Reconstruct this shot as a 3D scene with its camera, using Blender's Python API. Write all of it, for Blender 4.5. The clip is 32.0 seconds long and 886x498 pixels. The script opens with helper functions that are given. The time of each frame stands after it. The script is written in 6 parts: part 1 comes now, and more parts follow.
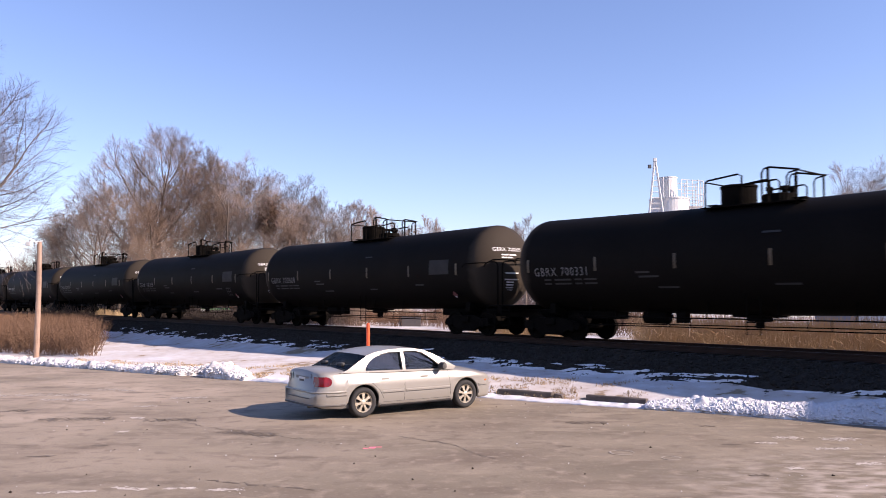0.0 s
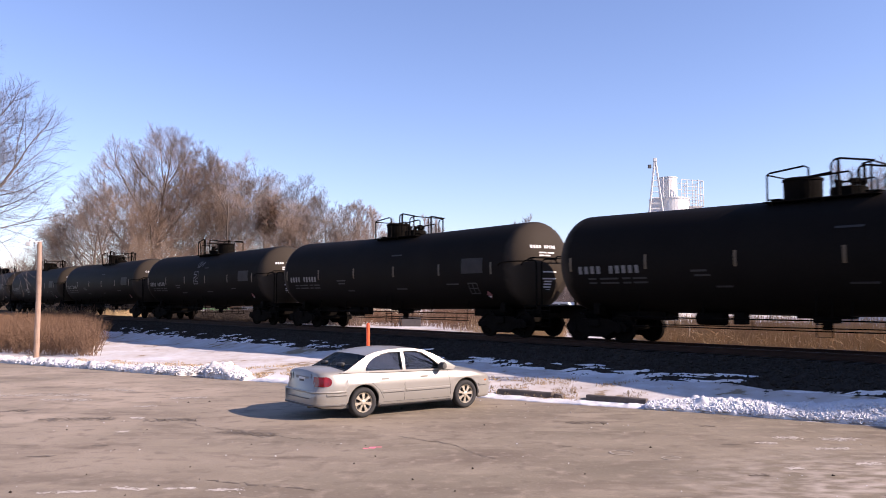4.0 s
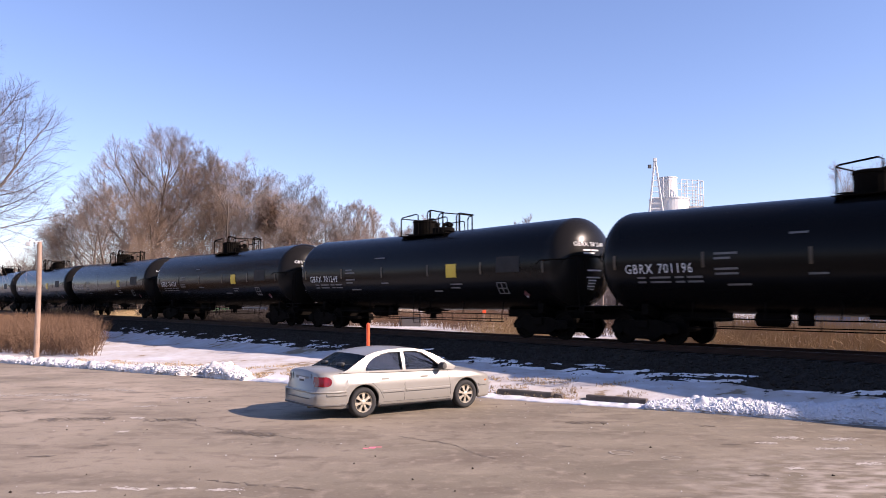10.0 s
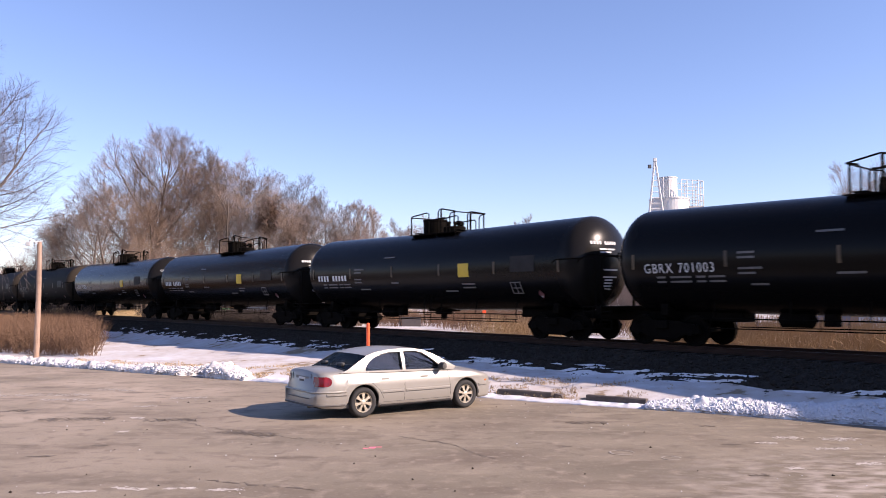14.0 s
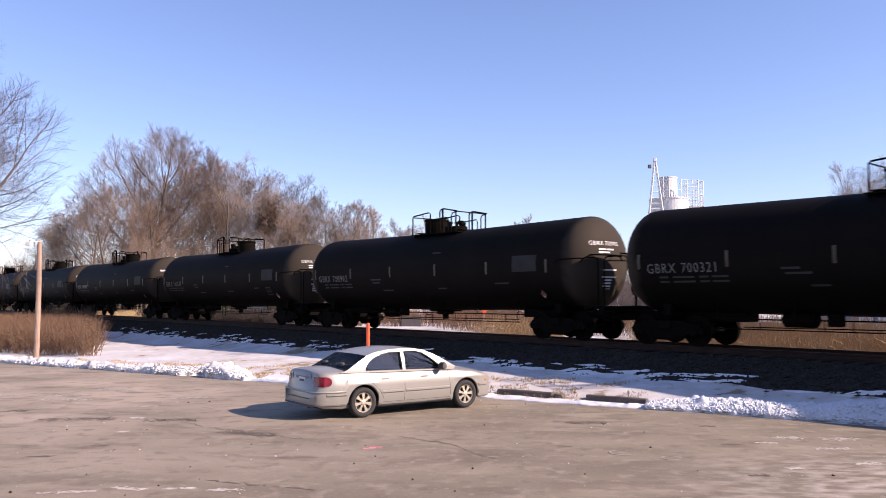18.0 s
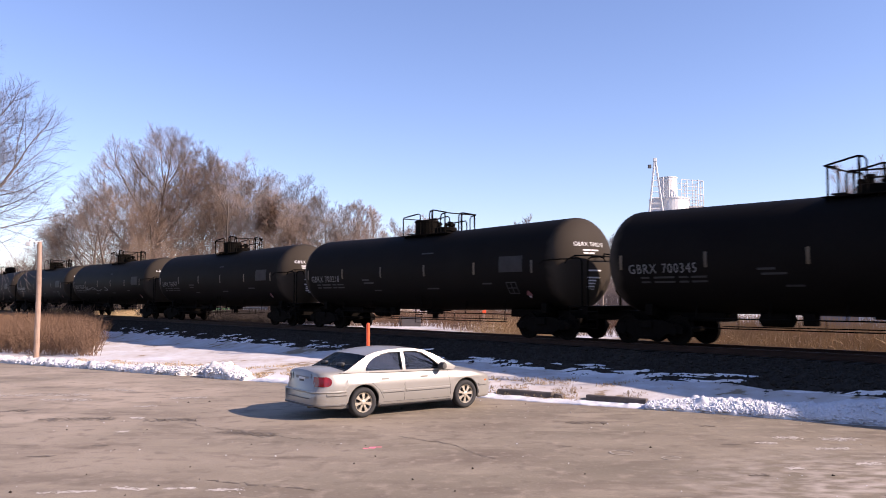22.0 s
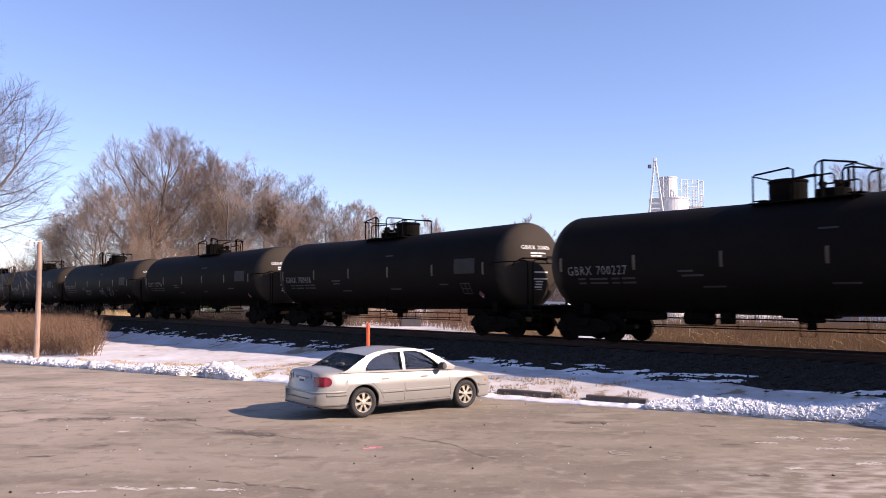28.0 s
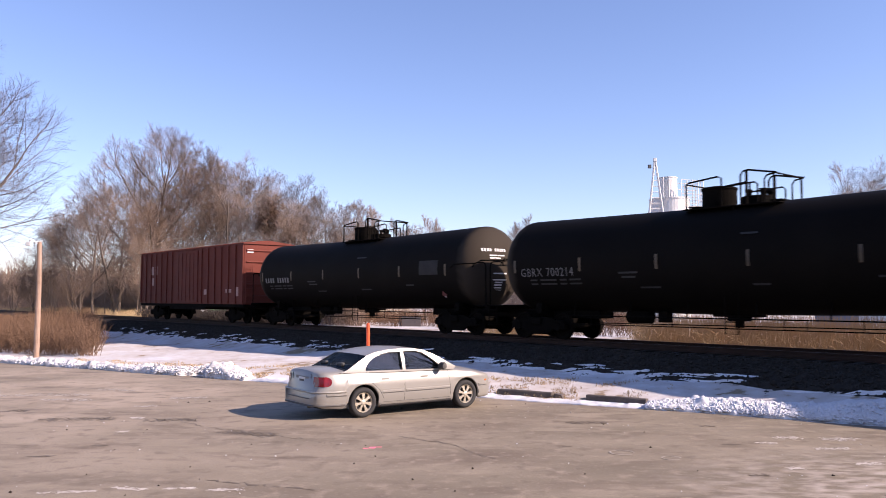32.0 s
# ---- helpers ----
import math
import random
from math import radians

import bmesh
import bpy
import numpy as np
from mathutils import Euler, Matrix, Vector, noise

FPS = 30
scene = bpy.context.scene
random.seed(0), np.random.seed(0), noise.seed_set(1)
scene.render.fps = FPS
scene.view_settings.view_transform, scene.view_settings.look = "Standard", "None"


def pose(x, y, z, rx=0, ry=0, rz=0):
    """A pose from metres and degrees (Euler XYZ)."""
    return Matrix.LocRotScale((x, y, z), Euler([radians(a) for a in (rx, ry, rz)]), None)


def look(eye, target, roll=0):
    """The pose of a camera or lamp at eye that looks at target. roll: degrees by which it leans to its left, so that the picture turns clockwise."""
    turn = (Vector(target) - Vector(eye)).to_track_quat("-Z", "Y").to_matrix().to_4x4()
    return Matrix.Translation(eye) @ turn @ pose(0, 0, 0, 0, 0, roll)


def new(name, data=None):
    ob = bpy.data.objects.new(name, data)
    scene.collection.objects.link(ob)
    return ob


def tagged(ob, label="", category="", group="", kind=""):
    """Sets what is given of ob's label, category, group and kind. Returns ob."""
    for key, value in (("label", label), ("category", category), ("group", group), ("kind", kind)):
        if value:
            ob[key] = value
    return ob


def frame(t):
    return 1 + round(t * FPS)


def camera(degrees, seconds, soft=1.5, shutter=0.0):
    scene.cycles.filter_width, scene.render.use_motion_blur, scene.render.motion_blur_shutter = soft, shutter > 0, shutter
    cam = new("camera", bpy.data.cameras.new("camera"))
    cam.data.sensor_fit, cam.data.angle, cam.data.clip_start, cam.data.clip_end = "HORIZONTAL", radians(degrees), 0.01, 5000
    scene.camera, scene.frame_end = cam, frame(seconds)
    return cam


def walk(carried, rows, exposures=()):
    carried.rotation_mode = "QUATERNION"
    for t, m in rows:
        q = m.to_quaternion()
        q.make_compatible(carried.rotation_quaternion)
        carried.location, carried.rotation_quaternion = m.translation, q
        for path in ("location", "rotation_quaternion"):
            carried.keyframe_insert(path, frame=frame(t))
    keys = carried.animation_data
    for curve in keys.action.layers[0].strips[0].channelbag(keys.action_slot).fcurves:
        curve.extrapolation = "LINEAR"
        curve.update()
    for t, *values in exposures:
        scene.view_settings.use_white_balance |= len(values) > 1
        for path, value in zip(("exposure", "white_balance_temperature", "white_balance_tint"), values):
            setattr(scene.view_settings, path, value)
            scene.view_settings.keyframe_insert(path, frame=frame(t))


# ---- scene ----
cam = camera(57.42, 32.0, soft=0.92, shutter=0.12)
EYE = (0.0, 0.0, 2.517)
walk(cam, [(0.0, pose(*EYE, 93.46, 0, 0)), (32.0, pose(*EYE, 93.46, 0, 0))], exposures=[(0.0, 0.86, 6280, 33), (32.0, 0.86, 6280, 33)])

# ---- the track's own axes: s along it to the right, d away from the camera ----
TURN = -49.29
UX, UY = math.cos(radians(TURN)), math.sin(radians(TURN))
NX, NY = -UY, UX
DIST, RAIL_Z = 21.8, 1.108
PITCH = 18.12


def on_track(s, d, z=0.0):
    return Vector((NX * (DIST + d) + UX * s, NY * (DIST + d) + UY * s, z))


def along(x, y):
    return UX * x + UY * y, NX * x + NY * y - DIST


# ---- light ----
SUN_EL, SUN_OFF = 31.0, 31.0      # height, and degrees that the sun stands off the track's line, on its far side
sun_az = radians(TURN + SUN_OFF)
sun_way = Vector((math.cos(sun_az) * math.cos(radians(SUN_EL)), math.sin(sun_az) * math.cos(radians(SUN_EL)), math.sin(radians(SUN_EL))))
sun = new("sun", bpy.data.lights.new("sun", "SUN"))
sun.data.energy, sun.data.angle, sun.data.color = 5.0, radians(0.55), (1.0, 0.88, 0.66)
sun.matrix_world = look(sun_way * 100, (0, 0, 0))
world = bpy.data.worlds.new("sky")
scene.world = world
world.use_nodes = True
wn = world.node_tree
sky = wn.nodes.new("ShaderNodeTexSky")
sky.sky_type, sky.sun_disc = "NISHITA", False
sky.sun_elevation, sky.sun_rotation = radians(SUN_EL), math.pi / 2 - sun_az
sky.air_density, sky.dust_density, sky.ozone_density = 1.0, 0.3, 3.0
sky.altitude = 250
wn.links.new(sky.outputs[0], wn.nodes["Background"].inputs[0])
wn.nodes["Background"].inputs[1].default_value = 0.106


# ---- materials ----
def surface(name, a, b, scale=4.0, rough=(0.6, 0.8), metal=0.0, bump=0.0, fine=40.0, spread=0.5, coat=0.0, local=True, shift=0.0, gloss=0.5):
    """A paint, earth or wood: two colours mixed by coarse and fine noise, with relief. shift: how far single things differ in tone."""
    m = bpy.data.materials.new(name)
    m.use_nodes = True
    nt = m.node_tree
    bs = nt.nodes["Principled BSDF"]
    co = nt.nodes.new("ShaderNodeTexCoord")
    src = co.outputs["Object"]
    if not local:
        geo = nt.nodes.new("ShaderNodeNewGeometry")
        src = geo.outputs["Position"]

    def noise_at(sc, detail=4):
        n = nt.nodes.new("ShaderNodeTexNoise")
        n.inputs["Scale"].default_value, n.inputs["Detail"].default_value = sc, detail
        nt.links.new(src, n.inputs["Vector"])
        return n

    big, small = noise_at(scale), noise_at(fine, 3)
    both = nt.nodes.new("ShaderNodeMix")
    both.inputs[0].default_value = 0.4
    nt.links.new(big.outputs[0], both.inputs[2]), nt.links.new(small.outputs[0], both.inputs[3])
    ramp = nt.nodes.new("ShaderNodeMapRange")
    ramp.inputs[1].default_value, ramp.inputs[2].default_value = 0.5 - spread * 0.4, 0.5 + spread * 0.4
    nt.links.new(both.outputs[0], ramp.inputs[0])
    mix = nt.nodes.new("ShaderNodeMix")
    mix.data_type = "RGBA"
    mix.inputs[6].default_value, mix.inputs[7].default_value = (*a, 1), (*b, 1)
    nt.links.new(ramp.outputs[0], mix.inputs[0])
    out = mix.outputs[2]
    if shift:
        info = nt.nodes.new("ShaderNodeObjectInfo")
        hsv = nt.nodes.new("ShaderNodeHueSaturation")
        mr = nt.nodes.new("ShaderNodeMapRange")
        mr.inputs[3].default_value, mr.inputs[4].default_value = 1 - shift, 1 + shift
        nt.links.new(info.outputs["Random"], mr.inputs[0])
        nt.links.new(mr.outputs[0], hsv.inputs["Value"])
        nt.links.new(out, hsv.inputs["Color"])
        out = hsv.outputs[0]
    nt.links.new(out, bs.inputs["Base Color"])
    rr = nt.nodes.new("ShaderNodeMapRange")
    rr.inputs[3].default_value, rr.inputs[4].default_value = rough
    nt.links.new(small.outputs[0], rr.inputs[0])
    nt.links.new(rr.outputs[0], bs.inputs["Roughness"])
    bs.inputs["Metallic"].default_value = metal
    bs.inputs["Coat Weight"].default_value = coat
    bs.inputs["Specular IOR Level"].default_value = gloss
    bs.inputs["Coat Roughness"].default_value = 0.08
    if bump:
        bp = nt.nodes.new("ShaderNodeBump")
        bp.inputs["Strength"].default_value, bp.inputs["Distance"].default_value = min(1.0, bump), 0.02 * max(1.0, bump)
        nt.links.new(both.outputs[0], bp.inputs["Height"])
        nt.links.new(bp.outputs[0], bs.inputs["Normal"])
    return m


def glass(name, tint, gloss=0.07):
    """Thin tinted pane: what lies behind shows through, with a faint reflection."""
    m = bpy.data.materials.new(name)
    m.use_nodes = True
    nt = m.node_tree
    nt.nodes.remove(nt.nodes["Principled BSDF"])
    see, shine, mix = nt.nodes.new("ShaderNodeBsdfTransparent"), nt.nodes.new("ShaderNodeBsdfGlossy"), nt.nodes.new("ShaderNodeMixShader")
    see.inputs["Color"].default_value = (*tint, 1)
    shine.inputs["Roughness"].default_value = 0.03
    mix.inputs[0].default_value = gloss
    nt.links.new(see.outputs[0], mix.inputs[1]), nt.links.new(shine.outputs[0], mix.inputs[2])
    nt.links.new(mix.outputs[0], nt.nodes["Material Output"].inputs[0])
    return m


BLACK_DULL = surface("dull_black_paint", (0.0042, 0.0035, 0.003), (0.0108, 0.0088, 0.0074), 0.6, (0.55, 0.68), 0, 0.04, 12, 0.8, shift=0.15, gloss=0.04)
BLACK_GLOSS = surface("gloss_black_paint", (0.003, 0.003, 0.0032), (0.0065, 0.006, 0.0058), 0.5, (0.2, 0.3), 0, 0.0, 14, 0.8, coat=0.0, gloss=0.105)
IRON = surface("greasy_black_iron", (0.003, 0.0026, 0.0022), (0.009, 0.0075, 0.006), 3, (0.7, 0.9), 0, 0.15, 40, gloss=0.025)
RUSTY = surface("rusty_steel", (0.018, 0.008, 0.005), (0.05, 0.022, 0.013), 3, (0.6, 0.85), 0.2, 0.2, 50, gloss=0.3)
STEEL = surface("bright_worn_steel", (0.35, 0.34, 0.33), (0.55, 0.53, 0.5), 6, (0.25, 0.4), 0.9, 0.05, 60)
STENCIL = surface("white_stencil_paint", (0.55, 0.55, 0.54), (0.75, 0.75, 0.74), 3, (0.5, 0.7), 0, 0, 30)
STENCIL_DIRTY = surface("dirty_white_stencil_paint", (0.08, 0.077, 0.073), (0.18, 0.172, 0.165), 2, (0.6, 0.8), 0, 0, 20)
GHOST = surface("greyed_out_panel_paint", (0.016, 0.015, 0.014), (0.034, 0.032, 0.03), 3, (0.6, 0.8), 0, 0, 20, gloss=0.2)
REFLECT = surface("yellow_reflector_tape", (0.034, 0.02, 0.008), (0.08, 0.05, 0.018), 3, (0.4, 0.6), 0, 0, 30, shift=0.5)
YELLOW = surface("yellow_placard_paint", (0.55, 0.36, 0.01), (0.65, 0.45, 0.03), 3, (0.4, 0.6), 0, 0, 20)
RED_PLATE = surface("red_placard_print", (0.16, 0.05, 0.05), (0.26, 0.1, 0.1), 3, (0.5, 0.7), 0, 0, 20)
BOX_RED = surface("oxide_red_paint", (0.085, 0.017, 0.011), (0.16, 0.036, 0.021), 0.8, (0.6, 0.85), 0, 0.08, 14, 0.9, gloss=0.25)
SNOW = surface("crusty_snow", (0.52, 0.522, 0.535), (0.7, 0.702, 0.712), 2, (0.6, 0.85), 0, 0.6, 18, local=False)
SNOW_DIRTY = surface("dirty_snow", (0.42, 0.39, 0.36), (0.72, 0.72, 0.73), 3.5, (0.6, 0.85), 0, 0.6, 12, 0.45, local=False)
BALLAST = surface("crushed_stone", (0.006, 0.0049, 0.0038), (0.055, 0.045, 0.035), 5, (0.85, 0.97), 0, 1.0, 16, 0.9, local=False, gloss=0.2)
TIE_WOOD = surface("creosoted_wood", (0.012, 0.009, 0.007), (0.045, 0.035, 0.028), 2, (0.75, 0.95), 0, 0.3, 30, shift=0.3, gloss=0.2)
BARK = surface("grey_brown_bark", (0.10, 0.075, 0.055), (0.24, 0.19, 0.15), 1.5, (0.8, 0.95), 0, 0.4, 20, shift=0.12)
TWIG = surface("winter_twigs", (0.13, 0.088, 0.06), (0.26, 0.185, 0.135), 0.4, (0.8, 0.95), 0, 0, 6, shift=0.2)
TWIG_PALE = surface("pale_winter_twigs", (0.15, 0.115, 0.095), (0.26, 0.205, 0.175), 0.4, (0.8, 0.95), 0, 0, 6, shift=0.15)
BRUSH = surface("dead_brush", (0.085, 0.045, 0.024), (0.21, 0.12, 0.066), 0.7, (0.8, 0.95), 0, 0, 8, shift=0.2)
REED = surface("dry_reeds", (0.2, 0.125, 0.06), (0.52, 0.36, 0.19), 0.8, (0.75, 0.95), 0, 0, 10, 0.9)
POLE_WOOD = surface("weathered_pole_wood", (0.22, 0.14, 0.095), (0.38, 0.265, 0.195), 2, (0.7, 0.9), 0, 0.25, 25)
WHITE_STEEL = surface("white_painted_steel", (0.55, 0.55, 0.53), (0.68, 0.68, 0.66), 0.7, (0.45, 0.6), 0, 0.03, 8)
GREY_SIDING = surface("grey_blue_siding", (0.15, 0.165, 0.2), (0.2, 0.215, 0.255), 0.4, (0.5, 0.7), 0, 0.03, 6)
ORANGE = surface("orange_red_plastic", (0.7, 0.07, 0.015), (0.85, 0.12, 0.03), 2, (0.4, 0.6), 0, 0.02, 20)
TAN_GRASS = surface("dead_yellow_grass", (0.3, 0.2, 0.1), (0.52, 0.38, 0.2), 0.8, (0.8, 0.95), 0, 0, 10)
CREAM = surface("cream_vehicle_paint", (0.6, 0.52, 0.4), (0.72, 0.65, 0.52), 0.8, (0.4, 0.6), 0, 0.02, 10)
PALE_GREEN = surface("pale_green_container_paint", (0.09, 0.2, 0.09), (0.15, 0.29, 0.14), 0.8, (0.5, 0.7), 0, 0.03, 10)
DARK_ROOF = surface("dark_roof_metal", (0.035, 0.03, 0.03), (0.07, 0.06, 0.06), 0.8, (0.5, 0.7), 0, 0.03, 10)
PINK = surface("pink_marking_paint", (0.85, 0.12, 0.2), (0.95, 0.25, 0.3), 8, (0.6, 0.8), 0, 0, 30)
CHALK = surface("pale_worn_paint", (0.27, 0.235, 0.19), (0.37, 0.33, 0.28), 5, (0.7, 0.9), 0, 0, 30)
STOP_WOOD = surface("weathered_timber", (0.05, 0.04, 0.033), (0.13, 0.105, 0.09), 3, (0.75, 0.95), 0, 0.4, 30)
TWIG_GREY = surface("grey_winter_twigs", (0.09, 0.07, 0.06), (0.19, 0.15, 0.125), 0.6, (0.8, 0.95), 0, 0, 8)
BRAMBLE = surface("dark_bramble_canes", (0.013, 0.0095, 0.0065), (0.05, 0.033, 0.022), 0.7, (0.8, 0.95), 0, 0, 8)
SCRAWL = surface("sprayed_white_scrawl", (0.06, 0.06, 0.06), (0.17, 0.17, 0.17), 3, (0.6, 0.8), 0, 0, 14)
STENCIL_FADED = surface("faded_grey_stencil_paint", (0.011, 0.0103, 0.0096), (0.028, 0.026, 0.0245), 3, (0.6, 0.8), 0, 0, 20)


def dusty_lit_ends(m, colour, start=7.5, full=7.85):
    """Road dust on a tank's rounded ends, its colour lightened to carry their sunlit tone."""
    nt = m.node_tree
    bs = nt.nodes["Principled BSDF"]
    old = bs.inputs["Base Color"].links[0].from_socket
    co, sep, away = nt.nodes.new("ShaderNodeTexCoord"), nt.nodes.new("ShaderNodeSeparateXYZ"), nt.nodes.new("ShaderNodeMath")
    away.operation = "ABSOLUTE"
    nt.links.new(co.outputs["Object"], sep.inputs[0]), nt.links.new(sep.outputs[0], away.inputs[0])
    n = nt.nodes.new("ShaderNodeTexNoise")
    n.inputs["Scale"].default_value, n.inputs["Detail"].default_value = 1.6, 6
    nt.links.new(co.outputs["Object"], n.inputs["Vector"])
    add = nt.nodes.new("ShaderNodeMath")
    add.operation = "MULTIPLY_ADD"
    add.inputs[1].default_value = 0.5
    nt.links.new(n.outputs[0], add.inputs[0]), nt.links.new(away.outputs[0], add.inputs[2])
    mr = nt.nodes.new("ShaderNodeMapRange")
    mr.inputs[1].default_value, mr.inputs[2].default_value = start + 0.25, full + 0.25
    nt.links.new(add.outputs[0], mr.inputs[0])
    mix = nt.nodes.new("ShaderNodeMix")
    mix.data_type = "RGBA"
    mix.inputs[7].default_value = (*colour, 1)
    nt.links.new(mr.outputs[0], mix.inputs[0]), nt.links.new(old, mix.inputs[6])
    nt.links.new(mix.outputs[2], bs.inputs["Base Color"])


# end colours hold dust plus painted-in sun brightness, at both ends of each tank
dusty_lit_ends(BLACK_DULL, (0.042, 0.034, 0.026))
dusty_lit_ends(BLACK_GLOSS, (0.012, 0.011, 0.01))


# ---- mesh helpers ----
def done(name, bm, material, smooth=False):
    me = bpy.data.meshes.new(name)
    bm.to_mesh(me)
    bm.free()
    for mt in (material if isinstance(material, (list, tuple)) else [material]):
        me.materials.append(mt)
    if smooth:
        me.shade_smooth()
    return me


def part(name, bm, material, parent, label="", smooth=False, at=None):
    """One mesh object under a thing or part; bm may be a mesh that is already made."""
    me = bm if isinstance(bm, bpy.types.Mesh) else done(name, bm, material, smooth)
    ob = new(name, me)
    ob.parent = parent
    if at is not None:
        ob.matrix_basis = at
    return tagged(ob, label)


def box(bm, x0, x1, y0, y1, z0, z1, bevel=0.0, m=None):
    vs = [bm.verts.new((x, y, z)) for x in (x0, x1) for y in (y0, y1) for z in (z0, z1)]
    fs = [bm.faces.new([vs[i] for i in q]) for q in ((0, 1, 3, 2), (4, 6, 7, 5), (0, 4, 5, 1), (2, 3, 7, 6), (0, 2, 6, 4), (1, 5, 7, 3))]
    if bevel:
        es = {e for f in fs for e in f.edges}
        got = bmesh.ops.bevel(bm, geom=list(es), offset=bevel, segments=1, affect="EDGES", clamp_overlap=True)
        vs = list({v for f in got["faces"] for v in f.verts})
    if m is not None:
        bmesh.ops.transform(bm, matrix=m, verts=[v for v in vs if v.is_valid])
    return bm


def tube(bm, pts, r, seg=6, caps=True):
    """A round bar along a line of points; r is one radius or one for each point."""
    pts = [Vector(p) for p in pts]
    rs = r if isinstance(r, (list, tuple)) else [r] * len(pts)
    rings, side = [], None
    for i, p in enumerate(pts):
        d = (pts[min(i + 1, len(pts) - 1)] - pts[max(i - 1, 0)]).normalized()
        if side is None:
            side = d.orthogonal().normalized()
        side = (side - d * side.dot(d))
        side = side.normalized() if side.length > 1e-4 else d.orthogonal().normalized()
        up = d.cross(side)
        rings.append([bm.verts.new(p + (side * math.cos(a) + up * math.sin(a)) * rs[i]) for a in (math.tau * k / seg for k in range(seg))])
    for a, b in zip(rings, rings[1:]):
        for k in range(seg):
            bm.faces.new((a[k], a[(k + 1) % seg], b[(k + 1) % seg], b[k]))
    if caps:
        bm.faces.new(rings[0][::-1]), bm.faces.new(rings[-1])
    return bm


def lathe(bm, prof, seg=24, m=None, caps=True):
    """A body turned about z from (radius, height) pairs."""
    m = m or Matrix()
    rings = [[bm.verts.new(m @ Vector((r * math.cos(a), r * math.sin(a), z))) for a in (math.tau * k / seg for k in range(seg))] for r, z in prof]
    for a, b in zip(rings, rings[1:]):
        for k in range(seg):
            bm.faces.new((a[k], a[(k + 1) % seg], b[(k + 1) % seg], b[k]))
    if caps:
        bm.faces.new(rings[0][::-1]), bm.faces.new(rings[-1])
    return bm


def plate(bm, outline, y0, y1):
    """A flat plate cut to an outline of (x, z), from y0 to y1."""
    a = [bm.verts.new((x, y0, z)) for x, z in outline]
    b = [bm.verts.new((x, y1, z)) for x, z in outline]
    n = len(outline)
    for i in range(n):
        bm.faces.new((a[i], a[(i + 1) % n], b[(i + 1) % n], b[i]))
    bm.faces.new(a[::-1]), bm.faces.new(b)
    return bm


def letters(text, size):
    """Built-in letters as a flat mesh in x and z, starting at x = 0: (vertices, faces)."""
    cu = bpy.data.curves.new("letters", "FONT")
    cu.body, cu.size, cu.resolution_u = text, size, 2
    cu.space_character, cu.space_word = 1.16, 1.25
    ob = new("letters", cu)
    bpy.context.view_layer.update()
    me = bpy.data.meshes.new_from_object(ob.evaluated_get(bpy.context.evaluated_depsgraph_get()))
    vs, fs = [tuple(v.co) for v in me.vertices], [tuple(p.vertices) for p in me.polygons]
    bpy.data.objects.remove(ob), bpy.data.curves.remove(cu), bpy.data.meshes.remove(me)
    return vs, fs


def letter_width(text, size):
    return max(v[0] for v in letters(text, size)[0])


def thing(name, m, label, category, group=""):
    ob = new(name)
    ob.empty_display_size = 0.3
    ob.matrix_basis = m
    return tagged(ob, label, category, group)


# ---- ground ----
EDGE_P, EDGE_M = Vector((-17.5, 32.0)), Vector((0.519, 0.855))   # the car park's far edge, and the way from it to the track


def beyond_edge(x, y):
    return (x - EDGE_P.x) * EDGE_M.x + (y - EDGE_P.y) * EDGE_M.y


def bank_foot(s):
    """How far the ballast's foot lies from the track's middle."""
    return -3.1 - 0.85 * min(1.0, max(0.0, (s + 42) / 28))


def ground_z(x, y):
    s, d = along(x, y)
    ss = min(max(s, -70), 14)
    foot_d, foot_z = bank_foot(s), 0.4 + (ss + 8) * 0.0052
    crest_d, crest_z = -1.8, RAIL_Z - 0.27
    b = beyond_edge(x, y)
    if d < foot_d:
        if b <= 0:
            return -0.03
        rest = foot_d - d
        swell = 0.1 * min(0.5, max(-2.3, (s + 24) / 9)) * min(1.0, b / 1.2) * min(1.0, rest / 0.8)
        return -0.03 + (foot_z + 0.03) * b / (b + rest) + swell + 0.05 * min(1.0, b) * noise.noise((x * 0.8, y * 0.8, 0))
    if d < crest_d:
        return foot_z + (crest_z - foot_z) * (d - foot_d) / (crest_d - foot_d)
    if d < 1.8:
        return crest_z
    if d < 4.5:
        return crest_z + (0.3 - crest_z) * (d - 1.8) / 2.7
    return 0.3 + 0.12 * noise.noise((x * 0.15, y * 0.15, 4)) * min(1.0, (d - 4.5) / 5)


def steps(*runs):
    out = []
    for a, b, n in runs:
        out += [a + (b - a) * i / n for i in range(n)]
    return out + [runs[-1][1]]


